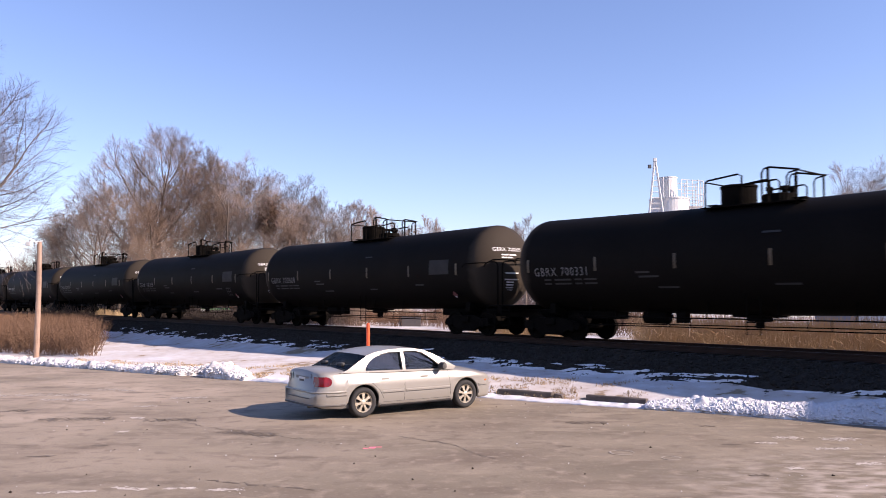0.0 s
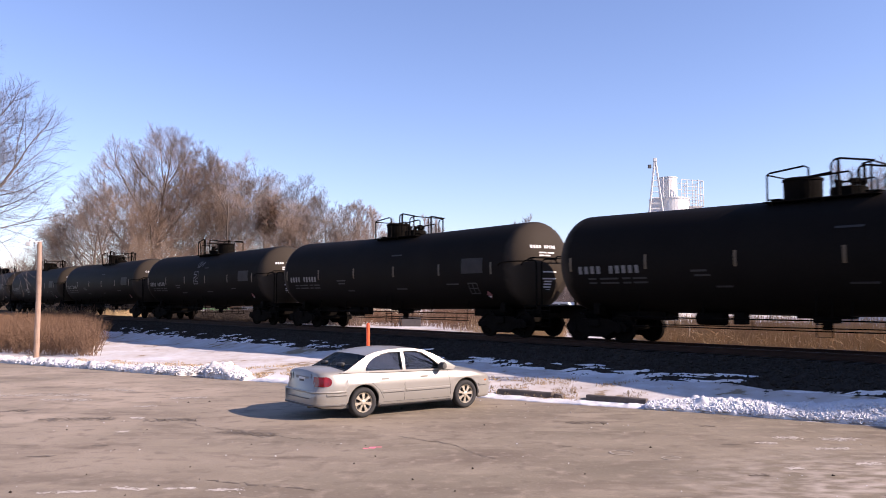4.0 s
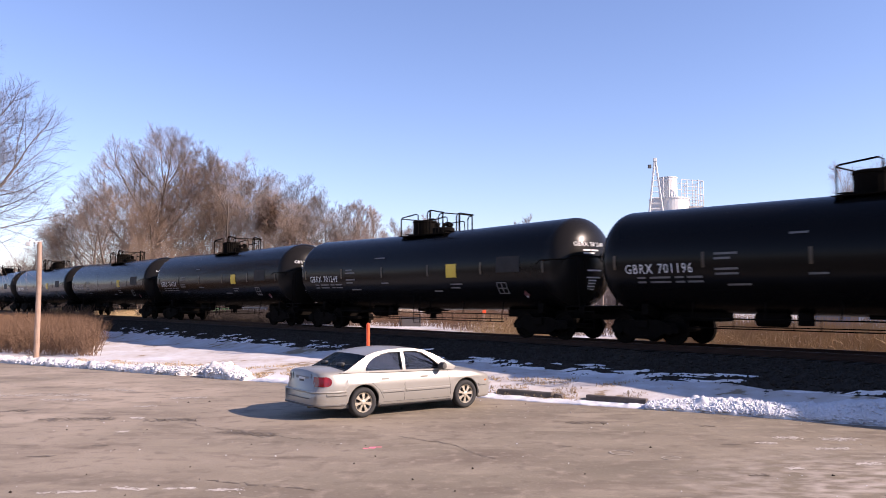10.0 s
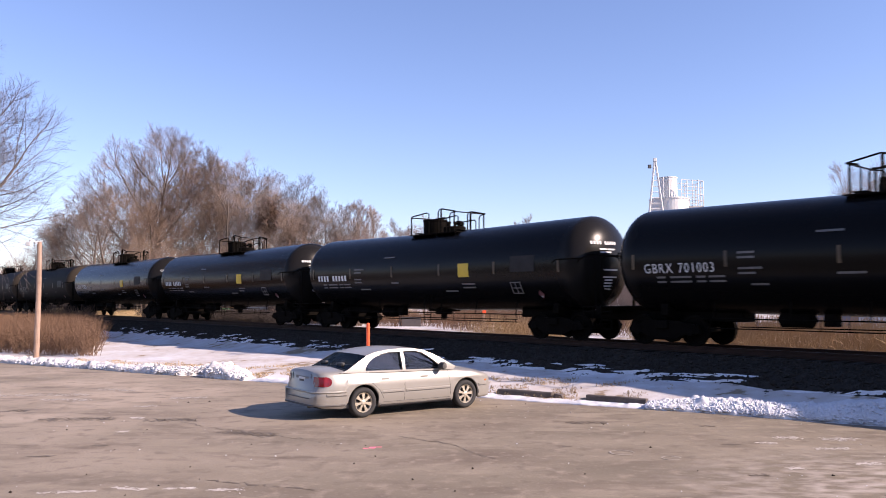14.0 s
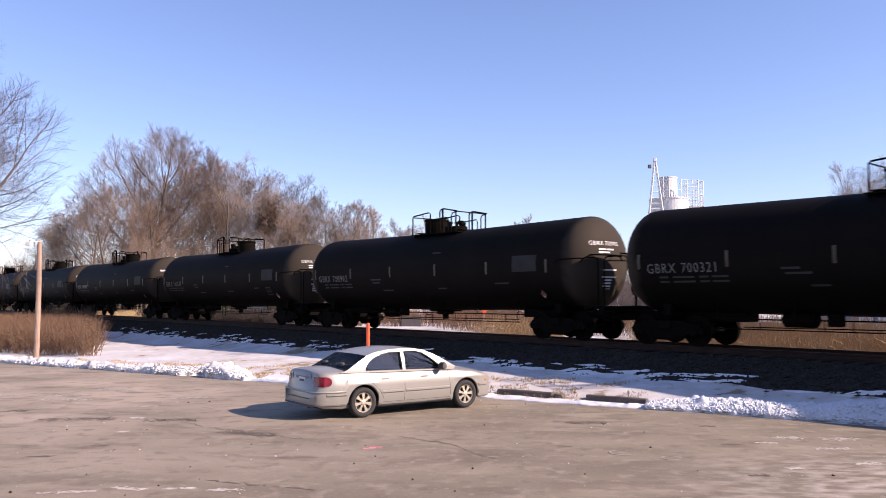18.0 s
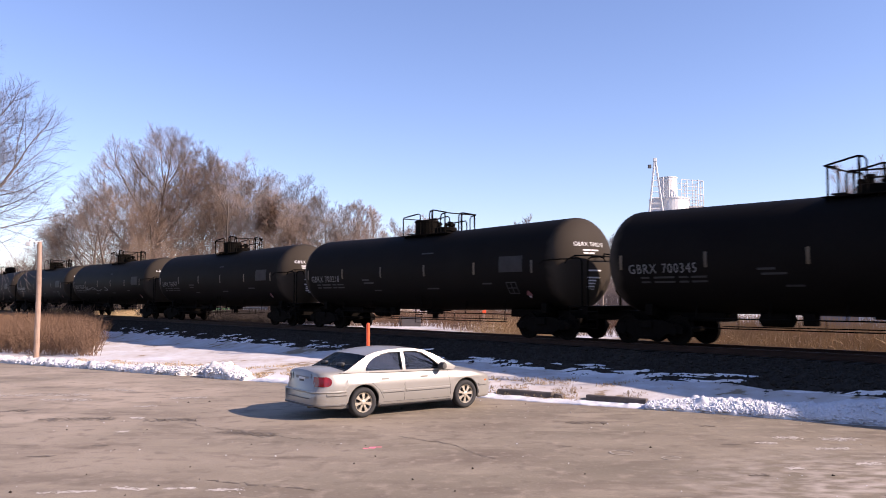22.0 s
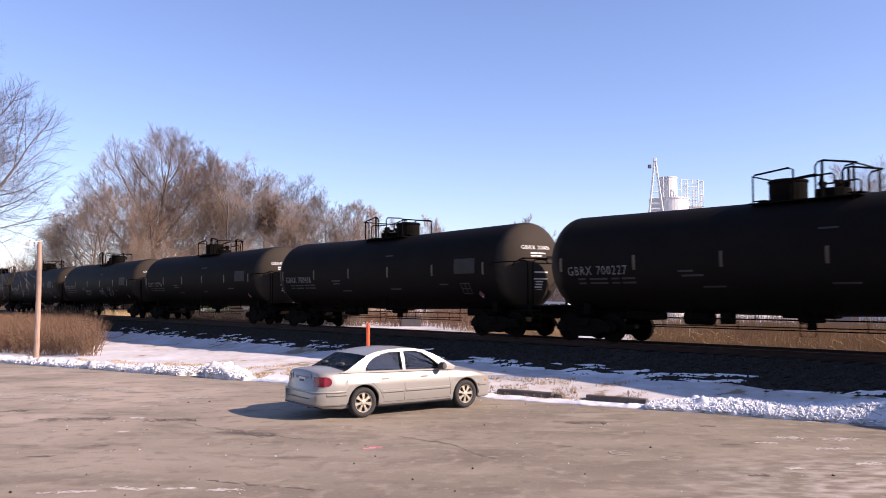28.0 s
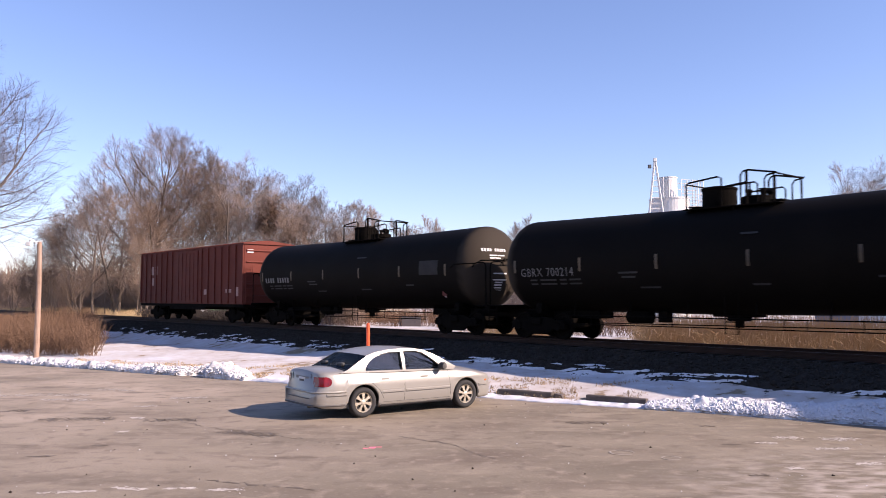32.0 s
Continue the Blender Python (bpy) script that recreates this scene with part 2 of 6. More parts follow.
def ground_material():
    m = surface("snowy_grass", (0.52, 0.522, 0.535), (0.7, 0.702, 0.712), 2, (0.6, 0.9), 0, 0.7, 16, local=False)
    nt = m.node_tree
    bs = nt.nodes["Principled BSDF"]
    old = bs.inputs["Base Color"].links[0].from_socket
    geo = nt.nodes.new("ShaderNodeNewGeometry")
    n1, n2, n3 = (nt.nodes.new("ShaderNodeTexNoise") for _ in range(3))
    for n, sc in ((n1, 0.28), (n2, 2.3), (n3, 9.0)):
        n.inputs["Scale"].default_value, n.inputs["Detail"].default_value = sc, 6
        nt.links.new(geo.outputs["Position"], n.inputs["Vector"])
    add = nt.nodes.new("ShaderNodeMath")
    add.operation = "MULTIPLY_ADD"
    nt.links.new(n2.outputs[0], add.inputs[0]), nt.links.new(n1.outputs[0], add.inputs[2])
    add.inputs[1].default_value = 0.6
    cut = nt.nodes.new("ShaderNodeMapRange")
    cut.inputs[1].default_value, cut.inputs[2].default_value = 0.91, 0.97
    nt.links.new(add.outputs[0], cut.inputs[0])
    earth = nt.nodes.new("ShaderNodeMix")
    earth.data_type = "RGBA"
    earth.inputs[6].default_value, earth.inputs[7].default_value = (0.13, 0.09, 0.05, 1), (0.36, 0.27, 0.165, 1)
    nt.links.new(n3.outputs[0], earth.inputs[0])
    thin = nt.nodes.new("ShaderNodeMapRange")   # snow so thin that the grass tints it
    thin.inputs[1].default_value, thin.inputs[2].default_value, thin.inputs[4].default_value = 0.6, 0.9, 0.6
    nt.links.new(add.outputs[0], thin.inputs[0])
    veil = nt.nodes.new("ShaderNodeMix")
    veil.data_type = "RGBA"
    nt.links.new(thin.outputs[0], veil.inputs[0])
    nt.links.new(old, veil.inputs[6])
    veil.inputs[7].default_value = (0.42, 0.34, 0.27, 1)
    old = veil.outputs[2]
    mix = nt.nodes.new("ShaderNodeMix")
    mix.data_type = "RGBA"
    nt.links.new(cut.outputs[0], mix.inputs[0])
    nt.links.new(old, mix.inputs[6]), nt.links.new(earth.outputs[2], mix.inputs[7])
    nt.links.new(mix.outputs[2], bs.inputs["Base Color"])
    return m


def asphalt_material():
    """Old grey asphalt, salt-bleached, with darker patches, thin cracks and pale scuffs."""
    m = surface("old_asphalt", (0.133, 0.109, 0.074), (0.2, 0.165, 0.114), 0.5, (0.75, 0.95), 0, 0.35, 60, 0.7, local=False)
    nt = m.node_tree
    bs = nt.nodes["Principled BSDF"]
    old = bs.inputs["Base Color"].links[0].from_socket
    geo = nt.nodes.new("ShaderNodeNewGeometry")
    mp = nt.nodes.new("ShaderNodeMapping")
    mp.inputs["Rotation"].default_value = (0, 0, radians(28))
    mp.inputs["Scale"].default_value = (0.5, 1.2, 1)
    nt.links.new(geo.outputs["Position"], mp.inputs["Vector"])

    # dried salt lies thick on one side of the car park, drawn out in the wheels' direction
    mp2 = nt.nodes.new("ShaderNodeMapping")
    mp2.inputs["Rotation"].default_value = (0, 0, radians(-32))
    mp2.inputs["Scale"].default_value = (1.0, 1.9, 1)
    nt.links.new(geo.outputs["Position"], mp2.inputs["Vector"])
    far = nt.nodes.new("ShaderNodeVectorMath")
    far.operation = "DISTANCE"
    far.inputs[1].default_value = (6.6, 10.0, 0)
    nt.links.new(geo.outputs["Position"], far.inputs[0])
    corner = nt.nodes.new("ShaderNodeMapRange")
    corner.inputs[1].default_value, corner.inputs[2].default_value = 4.2, 1.8
    nt.links.new(far.outputs["Value"], corner.inputs[0])

    def layer(src, under, scale, lo, hi, colour, vor=False, detail=8, within=None):
        n = nt.nodes.new("ShaderNodeTexVoronoi" if vor else "ShaderNodeTexNoise")
        n.inputs["Scale"].default_value = scale
        if vor:
            n.feature = "DISTANCE_TO_EDGE"
            wob = nt.nodes.new("ShaderNodeTexNoise")
            wob.inputs["Scale"].default_value = 1.5
            nt.links.new(geo.outputs["Position"], wob.inputs["Vector"])
            addv = nt.nodes.new("ShaderNodeVectorMath")
            nt.links.new(src, addv.inputs[0]), nt.links.new(wob.outputs["Color"], addv.inputs[1])
            nt.links.new(addv.outputs[0], n.inputs["Vector"])
        else:
            n.inputs["Detail"].default_value = detail
            nt.links.new(src, n.inputs["Vector"])
        mr = nt.nodes.new("ShaderNodeMapRange")
        mr.inputs[1].default_value, mr.inputs[2].default_value = lo, hi
        nt.links.new(n.outputs[0], mr.inputs[0])
        mx = nt.nodes.new("ShaderNodeMix")
        mx.data_type = "RGBA"
        fac = mr.outputs[0]
        if within is not None:
            mul = nt.nodes.new("ShaderNodeMath")
            mul.operation = "MULTIPLY"
            nt.links.new(fac, mul.inputs[0]), nt.links.new(within, mul.inputs[1])
            fac = mul.outputs[0]
        nt.links.new(fac, mx.inputs[0])
        nt.links.new(under, mx.inputs[6])
        mx.inputs[7].default_value = (*colour, 1)
        return mx.outputs[2]

    # old salt over the side that nobody parks on, and white drifts of it along the edge
    left = nt.nodes.new("ShaderNodeVectorMath")
    left.operation = "DISTANCE"
    left.inputs[1].default_value = (-12.0, 20.5, 0)
    nt.links.new(geo.outputs["Position"], left.inputs[0])
    bleached = nt.nodes.new("ShaderNodeMapRange")
    bleached.inputs[1].default_value, bleached.inputs[2].default_value = 16.0, 4.0
    nt.links.new(left.outputs["Value"], bleached.inputs[0])
    c = layer(mp.outputs[0], old, 0.4, 0.42, 0.64, (0.237, 0.196, 0.139))
    c = layer(geo.outputs["Position"], c, 0.3, 0.28, 0.6, (0.365, 0.296, 0.222), within=bleached.outputs[0])
    c = layer(mp.outputs[0], c, 0.6, 0.52, 0.74, (0.14, 0.108, 0.075))
    c = layer(mp.outputs[0], c, 1.5, 0.54, 0.74, (0.135, 0.104, 0.072))
    c = layer(mp.outputs[0], c, 0.9, 0.42, 0.3, (0.268, 0.222, 0.159))
    c = layer(geo.outputs["Position"], c, 3.4, 0.54, 0.76, (0.29, 0.236, 0.174), detail=6)
    c = layer(geo.outputs["Position"], c, 2.9, 0.55, 0.78, (0.125, 0.096, 0.068), detail=6)
    c = layer(geo.outputs["Position"], c, 12.0, 0.6, 0.85, (0.3, 0.246, 0.184), detail=3)
    c = layer(geo.outputs["Position"], c, 37.0, 0.55, 0.85, (0.125, 0.096, 0.068), detail=2)
    c = layer(mp2.outputs[0], c, 2.4, 0.42, 0.66, (0.372, 0.32, 0.265), within=corner.outputs[0])
    nt.links.new(c, bs.inputs["Base Color"])
    return m


def sheet(name, us, vs, place, material):
    bm = bmesh.new()
    rows = [[bm.verts.new(place(u, v)) for v in vs] for u in us]
    for a, b in zip(rows, rows[1:]):
        for i in range(len(vs) - 1):
            bm.faces.new((a[i], b[i], b[i + 1], a[i + 1]))
    bmesh.ops.recalc_face_normals(bm, faces=bm.faces)
    return tagged(new(name, done(name, bm, material, True)), kind="structure")


def ground_place(s, d):
    p = on_track(s, d)
    p.z = ground_z(p.x, p.y)
    return p


ground = sheet("ground", steps((-2500, -400, 8), (-400, -80, 16), (-80, 14, 190), (14, 80, 12), (80, 1500, 8)),
               steps((-1200, -100, 6), (-100, -24, 8), (-24, -12, 12), (-12, 5, 68), (5, 30, 20), (30, 300, 20), (300, 3000, 6)), ground_place, ground_material())
tagged(ground, "patchy snow over dead winter grass beside the track", "ground")


def lot_z(x, y):
    return 0.012 * noise.noise((x * 0.3, y * 0.3, 1))


def lot_place(u, v):
    p = EDGE_P + Vector((EDGE_M.y, -EDGE_M.x)) * u - EDGE_M * v
    ragged = 0.25 * noise.noise((u * 0.6, 2.0, 0)) if v <= 0 else 0
    p -= EDGE_M * (ragged - (0.3 if v <= 0 else 0))
    return Vector((p.x, p.y, lot_z(p.x, p.y) - (0.02 if v <= 0 else 0)))


lot = tagged(sheet("parking_lot", steps((-60, 0, 20), (0, 40, 80), (40, 90, 15)), steps((0, 24, 48), (24, 60, 12)), lot_place, asphalt_material()),
             "cracked salt-bleached grey asphalt car park", "car park")


# ---- railway track ----
def build_track():
    track = thing("railway_track", pose(*on_track(0, 0, 0), 0, 0, TURN), "single railway track on a raised ballast bed", "railway track")
    tagged(track, kind="structure")
    head = [(-0.037, 0.0), (0.037, 0.0), (0.037, -0.035), (0.009, -0.05), (0.009, -0.15), (0.07, -0.165), (0.07, -0.18), (-0.07, -0.18), (-0.07, -0.165), (-0.009, -0.15), (-0.009, -0.05), (-0.037, -0.035)]
    for y in (-0.755, 0.755):
        bm = bmesh.new()
        a = [bm.verts.new((-420, y + p, RAIL_Z + q)) for p, q in head]
        b = [bm.verts.new((120, y + p, RAIL_Z + q)) for p, q in head]
        n = len(head)
        for i in range(n):
            bm.faces.new((a[i], a[(i + 1) % n], b[(i + 1) % n], b[i]))
        bm.faces.new(a), bm.faces.new(b[::-1])
        bmesh.ops.recalc_face_normals(bm, faces=bm.faces)
        part("rail", bm, RUSTY, track, "rust-brown steel rail")
    bm = bmesh.new()
    box(bm, -0.115, 0.115, -1.3, 1.3, -0.36, -0.185, 0.012)
    tie = done("tie", bm, TIE_WOOD)
    rnd = random.Random(4)
    for i in range(190):
        part("tie", tie, None, track, at=pose(14 - i * 0.52, rnd.uniform(-0.05, 0.05), RAIL_Z + rnd.uniform(-0.01, 0.01), 0, 0, rnd.uniform(-1.5, 1.5)))
    return track


def pebble_field(name, label, count, spot, size, material, seed):
    """Loose stones or clods as one mesh of lumps."""
    rnd = random.Random(seed)
    verts, faces = [], []
    for _ in range(count):
        p, r = spot(rnd), rnd.uniform(*size)
        k = len(verts)
        turn = rnd.uniform(0, 6.28)
        for i in range(4):
            a = turn + i * 1.57 + rnd.uniform(-0.3, 0.3)
            verts.append((p.x + r * math.cos(a) * rnd.uniform(0.7, 1.2), p.y + r * math.sin(a) * rnd.uniform(0.7, 1.2), p.z + r * rnd.uniform(-0.2, 0.3)))
        verts.append((p.x + rnd.uniform(-0.3, 0.3) * r, p.y + rnd.uniform(-0.3, 0.3) * r, p.z + r * rnd.uniform(0.5, 0.9)))
        verts.append((p.x, p.y, p.z - r * 0.6))
        for i in range(4):
            j = (i + 1) % 4
            faces += [(k + i, k + j, k + 4), (k + j, k + i, k + 5)]
    me = bpy.data.meshes.new(name)
    me.from_pydata(verts, [], faces)
    me.materials.append(material)
    return tagged(new(name, me), label, "", "", "stuff")


def embankment_place(s, d):
    p = on_track(s, d)
    z = ground_z(p.x, p.y) + 0.05
    lump = 0.05 * noise.noise((p.x * 2.5, p.y * 2.5, 7)) + 0.03 * noise.noise((p.x * 7, p.y * 7, 3))
    over = 0.0
    foot = bank_foot(s) + 0.45 * noise.noise((s * 0.7, 5.0, 0)) + 0.35
    if d < foot:
        over = -0.13 * min(1.0, (foot - d) / 0.4)
    if d > 3.9:
        over = -0.2
    p.z = z + (lump if abs(d) > 1.4 else lump * 0.3) + over
    return p


# ---- train ----
TANK_R, TANK_Z = 1.59, 2.53
CAR_N = 34


def curved_patch(bm, x0, x1, z0, z1, lift=0.014, n=4):
    """A painted patch on the tank's near side, between two heights from the axis."""
    r = TANK_R + lift
    rows = []
    for i in range(n + 1):
        z = z0 + (z1 - z0) * i / n
        y = -math.sqrt(r * r - z * z)
        rows.append([bm.verts.new((x, y, TANK_Z + z)) for x in (x0, x1)])
    for a, b in zip(rows, rows[1:]):
        bm.faces.new((a[0], a[1], b[1], b[0]))
    return bm


def side_letters(bm, text, x, z, size, squeeze=1.0):
    vs, fs = letters(text, size)
    r = TANK_R + 0.014
    made = []
    for vx, vy, _ in vs:
        h = z + vy
        made.append(bm.verts.new((x + vx * squeeze, -math.sqrt(max(0.01, r * r - h * h)), TANK_Z + h)))
    for f in fs:
        try:
            bm.faces.new([made[i] for i in f])
        except ValueError:
            pass
    return bm


HEAD_LEN = 0.80
SIDE_SHIFT = (letter_width("GBRX 7", 0.40) - letter_width("7", 0.40)) * 0.86


def head_point(y, z, half, lift=0.008):
    """A point on the tank's leading head, above the place (y, z from the axis)."""
    q = max(0.0, 1 - (y * y + z * z) / (TANK_R * TANK_R))
    return Vector((half - HEAD_LEN + HEAD_LEN * math.sqrt(q) + lift, y, TANK_Z + z + 0.1))


def head_letters(bm, text, y, z, size, half):
    vs, fs = letters(text, size)
    made = [bm.verts.new(head_point(y + vx, z + vy, half)) for vx, vy, _ in vs]
    for f in fs:
        try:
            bm.faces.new([made[i] for i in f])
        except ValueError:
            pass


def head_bar(bm, y0, y1, z0, z1, half):
    n = 4
    lo = [bm.verts.new(head_point(y0 + (y1 - y0) * i / n, z0, half)) for i in range(n + 1)]
    hi = [bm.verts.new(head_point(y0 + (y1 - y0) * i / n, z1, half)) for i in range(n + 1)]
    for i in range(n):
        bm.faces.new((lo[i], lo[i + 1], hi[i + 1], hi[i]))


def tank_mesh(half, lead, material):
    bm = bmesh.new()
    prof = []
    for i in range(0, 13):
        a = math.pi / 2 * i / 12
        prof.append((max(0.002, TANK_R * math.sin(a)), -half + HEAD_LEN - HEAD_LEN * math.cos(a)))
    prof += [(TANK_R, -half + HEAD_LEN + 0.05)]
    prof += [(r, -x + lead) for r, x in prof[13::-1]]
    lathe(bm, prof, 56, pose(0, 0, TANK_Z, 0, 90, 0))
    bmesh.ops.bisect_plane(bm, geom=bm.verts[:] + bm.edges[:] + bm.faces[:], plane_co=(0, 0, 0), plane_no=(1, 0, 0))
    for v in bm.verts:      # the tank falls slightly from both ends to its outlet
        v.co.z += (0.013 if v.co.x > 0 else 0.009) * abs(v.co.x) - 0.035
    return done("tank", bm, material, True)


def make_meshes():
    """Meshes that all the tank cars share."""
    M = {}
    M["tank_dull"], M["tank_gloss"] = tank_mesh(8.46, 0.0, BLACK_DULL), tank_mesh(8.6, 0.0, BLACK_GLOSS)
    # wheelset, axle along y
    bm = bmesh.new()
    tube(bm, [(0, -1.0, 0), (0, 1.0, 0)], 0.08, 10)
    for sgn in (-1, 1):
        m = pose(0, sgn * 0.755, 0, 90, 0, 0)
        lathe(bm, [(0.1, -0.09), (0.14, -0.07), (0.2, -0.02), (0.36, -0.03), (0.38, -0.06), (0.455, -0.065), (0.46, 0.05 * sgn), (0.46, 0.065), (0.38, 0.06), (0.36, 0.02), (0.2, 0.03), (0.14, 0.08), (0.1, 0.09)], 28, m)
        for k in range(3):
            a = k * math.tau / 3
            lathe(bm, [(0.045, -0.13), (0.045, 0.13)], 8, pose(0.27 * math.cos(a), sgn * 0.755, 0.27 * math.sin(a), 90, 0, 0) @ Matrix.Scale(0.5, 4, (0, 0, 1)))
    M["wheelset"] = done("wheelset", bm, IRON)
    # side frame in x and z about the truck's centre at rail level
    out = [(-1.18, 0.36), (-1.22, 0.5), (-1.1, 0.64), (-0.78, 0.66), (-0.55, 0.74), (0.55, 0.74), (0.78, 0.66), (1.1, 0.64), (1.22, 0.5), (1.18, 0.36), (0.8, 0.38), (0.62, 0.3), (0.38, 0.17), (-0.38, 0.17), (-0.62, 0.3), (-0.8, 0.38)]
    bm = bmesh.new()
    plate(bm, out, -0.07, 0.07)
    for x in (-0.9, 0.9):
        lathe(bm, [(0.15, -0.1), (0.15, 0.07), (0.11, 0.1)], 12, pose(x, 0, 0.457, 90, 0, 0))
    box(bm, -0.32, 0.32, -0.1, 0.1, 0.2, 0.27)
    M["side_frame"] = done("side_frame", bm, IRON)
    bm = bmesh.new()
    tube(bm, [(0, 0, 0.27), (0, 0, 0.52)], 0.075, 8)
    M["spring"] = done("spring", bm, IRON)
    bm = bmesh.new()
    box(bm, -0.2, 0.2, -1.15, 1.15, 0.5, 0.74, 0.02)
    lathe(bm, [(0.2, 0.74), (0.2, 0.86)], 16)
    M["truck"] = done("truck", bm, IRON)
    # end: stub sill, bolster, saddle
    bm = bmesh.new()
    box(bm, -1.9, 2.42, -0.36, 0.36, 0.72, 1.0, 0.02)
    box(bm, 2.32, 2.42, -1.4, 1.4, 0.88, 1.12, 0.01)
    M["stub_sill"] = done("stub_sill", bm, IRON)
    bm = bmesh.new()
    prof = [(-0.98, 1.12), (-0.98, 0.9), (-0.5, 0.74), (0.5, 0.74), (0.98, 0.9), (0.98, 1.12)]
    arc = [(math.sin(a) * (TANK_R + 0.01), TANK_Z - math.cos(a) * (TANK_R + 0.01)) for a in (radians(v) for v in range(36, -37, -8))]
    o = [(y, z) for y, z in prof] + [(y, z) for y, z in arc]
    plate(bm, o, -0.12, 0.12)
    bmesh.ops.transform(bm, matrix=pose(0, 0, 0, 0, 0, 90), verts=bm.verts)
    M["saddle"] = done("saddle", bm, IRON)
    # coupler
    bm = bmesh.new()
    box(bm, -0.55, -0.1, -0.09, 0.09, 0.75, 0.92, 0.02)
    plate(bm, [(-0.12, 0.7), (0.05, 0.68), (0.11, 0.76), (0.11, 0.95), (0.03, 0.99), (-0.12, 0.97)], -0.17, 0.05)
    plate(bm, [(-0.1, 0.7), (0.02, 0.7), (0.02, 0.97), (-0.1, 0.97)], 0.05, 0.19)
    M["coupler"] = done("coupler", bm, IRON)
    # end platform (grating) and railings
    bm = bmesh.new()
    box(bm, 1.7, 2.36, -1.38, 1.38, 1.112, 1.15, 0.008)
    M["end_platform"] = done("end_platform", bm, IRON)
    bm = bmesh.new()
    tube(bm, [(2.3, -1.36, 1.12), (2.3, -1.36, 2.55), (2.26, -1.36, 2.66), (2.16, -1.36, 2.71), (1.8, -1.36, 2.71), (1.66, -1.36, 2.66), (1.6, -1.38, 2.55)], 0.024, 6)
    M["hand_hoop"] = done("hand_hoop", bm, IRON)
    bm = bmesh.new()
    arc = []
    for i in range(17):
        y = -1.5 + 3.0 * i / 16
        q = head_point(y, 0.06 + 0.12 * (abs(y) < 1.3), 8.6, 0.1)
        arc.append((q.x - 6.64, y, q.z))
    tube(bm, [(0.75, -1.72, TANK_Z + 0.02), (0.9, -1.68, TANK_Z + 0.14)] + arc, 0.022, 6)
    for i in (3, 8, 13):
        x, y, z = arc[i]
        tube(bm, [(x, y, z), (x - 0.28, y, z - 0.02)], 0.016, 5)
    M["grab_rail"] = done("grab_rail", bm, IRON)
    bm = bmesh.new()
    for x in (1.86, 2.26):
        tube(bm, [(x, -1.46, 1.15), (x, -1.46, 0.42)], 0.018, 5)
    for z in (0.44, 0.72, 0.98):
        tube(bm, [(1.86, -1.46, z), (2.26, -1.46, z)], 0.018, 5)
    M["end_step"] = done("end_step", bm, IRON)
    bm = bmesh.new()
    lathe(bm, [(0.26, -0.02), (0.28, 0.0), (0.26, 0.02)], 16, pose(2.1, 0.9, 1.75, 0, 90, 0))
    tube(bm, [(2.1, 0.9, 1.15), (2.1, 0.9, 1.75)], 0.05, 6)
    M["hand_brake"] = done("hand_brake", bm, IRON)
    # below the tank
    bm = bmesh.new()
    lathe(bm, [(0.34, 0.74), (0.36, 0.92), (0.5, 1.06)], 18)
    box(bm, -0.7, 0.7, -0.3, 0.3, 0.86, 1.06, 0.03)
    lathe(bm, [(0.13, 0.55), (0.13, 0.74)], 12)
    M["bottom_outlet"] = done("bottom_outlet", bm, IRON)
    bm = bmesh.new()
    lathe(bm, [(0.1, -0.5), (0.21, -0.42), (0.21, 0.42), (0.1, 0.5)], 14, pose(-3.2, -0.3, 0.82, 0, 90, 0))
    box(bm, -2.4, -2.05, -0.55, -0.25, 0.66, 1.0, 0.02)
    M["brake_reservoir"] = done("brake_reservoir", bm, IRON)
    bm = bmesh.new()
    tube(bm, [(-5.6, -1.15, 0.83), (5.6, -1.15, 0.83)], 0.02, 5)
    M["side_pipe"] = done("side_pipe", bm, IRON)
    bm = bmesh.new()
    tube(bm, [(-5.4, -1.15, 0.56), (5.3, -1.15, 0.56)], 0.017, 5)
    M["air_line"] = done("air_line", bm, IRON)
    bm = bmesh.new()
    tube(bm, [(0, -1.15, 0.56), (0, -1.15, 0.83)], 0.014, 5)
    M["line_bracket"] = done("line_bracket", bm, IRON)
    bm = bmesh.new()
    tube(bm, [(-4.6, -0.75, 0.6), (4.9, -0.75, 0.64)], 0.016, 5)
    M["brake_rod"] = done("brake_rod", bm, IRON)
    bm = bmesh.new()
    tube(bm, [(0, -1.15, 0.83), (0, -1.05, 1.3)], 0.022, 5)
    M["pipe_hanger"] = done("pipe_hanger", bm, IRON)
    bm = bmesh.new()
    tube(bm, [(-0.2, -1.3, 1.5), (-0.2, -1.3, 0.42), (0.2, -1.3, 0.42), (0.2, -1.3, 1.5)], 0.018, 5)
    tube(bm, [(-0.2, -1.3, 0.75), (0.2, -1.3, 0.75)], 0.016, 5)
    M["side_step"] = done("side_step", bm, IRON)
    # top fittings
    z0 = TANK_Z + TANK_R
    bm = bmesh.new()
    box(bm, -1.3, 1.7, -0.84, -0.5, z0 - 0.13, z0 - 0.1)
    box(bm, -1.3, 1.7, 0.5, 0.84, z0 - 0.13, z0 - 0.1)
    box(bm, -1.3, -0.98, -0.5, 0.5, z0 - 0.03, z0 + 0.0)
    box(bm, 1.25, 1.6, -0.5, 0.5, z0 - 0.03, z0 + 0.0)
    for x in (-1.1, 0.3, 1.5):
        for y in (-0.7, 0.7):
            box(bm, x - 0.04, x + 0.04, y - 0.04, y + 0.04, z0 - 0.36, z0 - 0.12)
    M["top_platform"] = done("top_platform", bm, IRON)
    bm = bmesh.new()
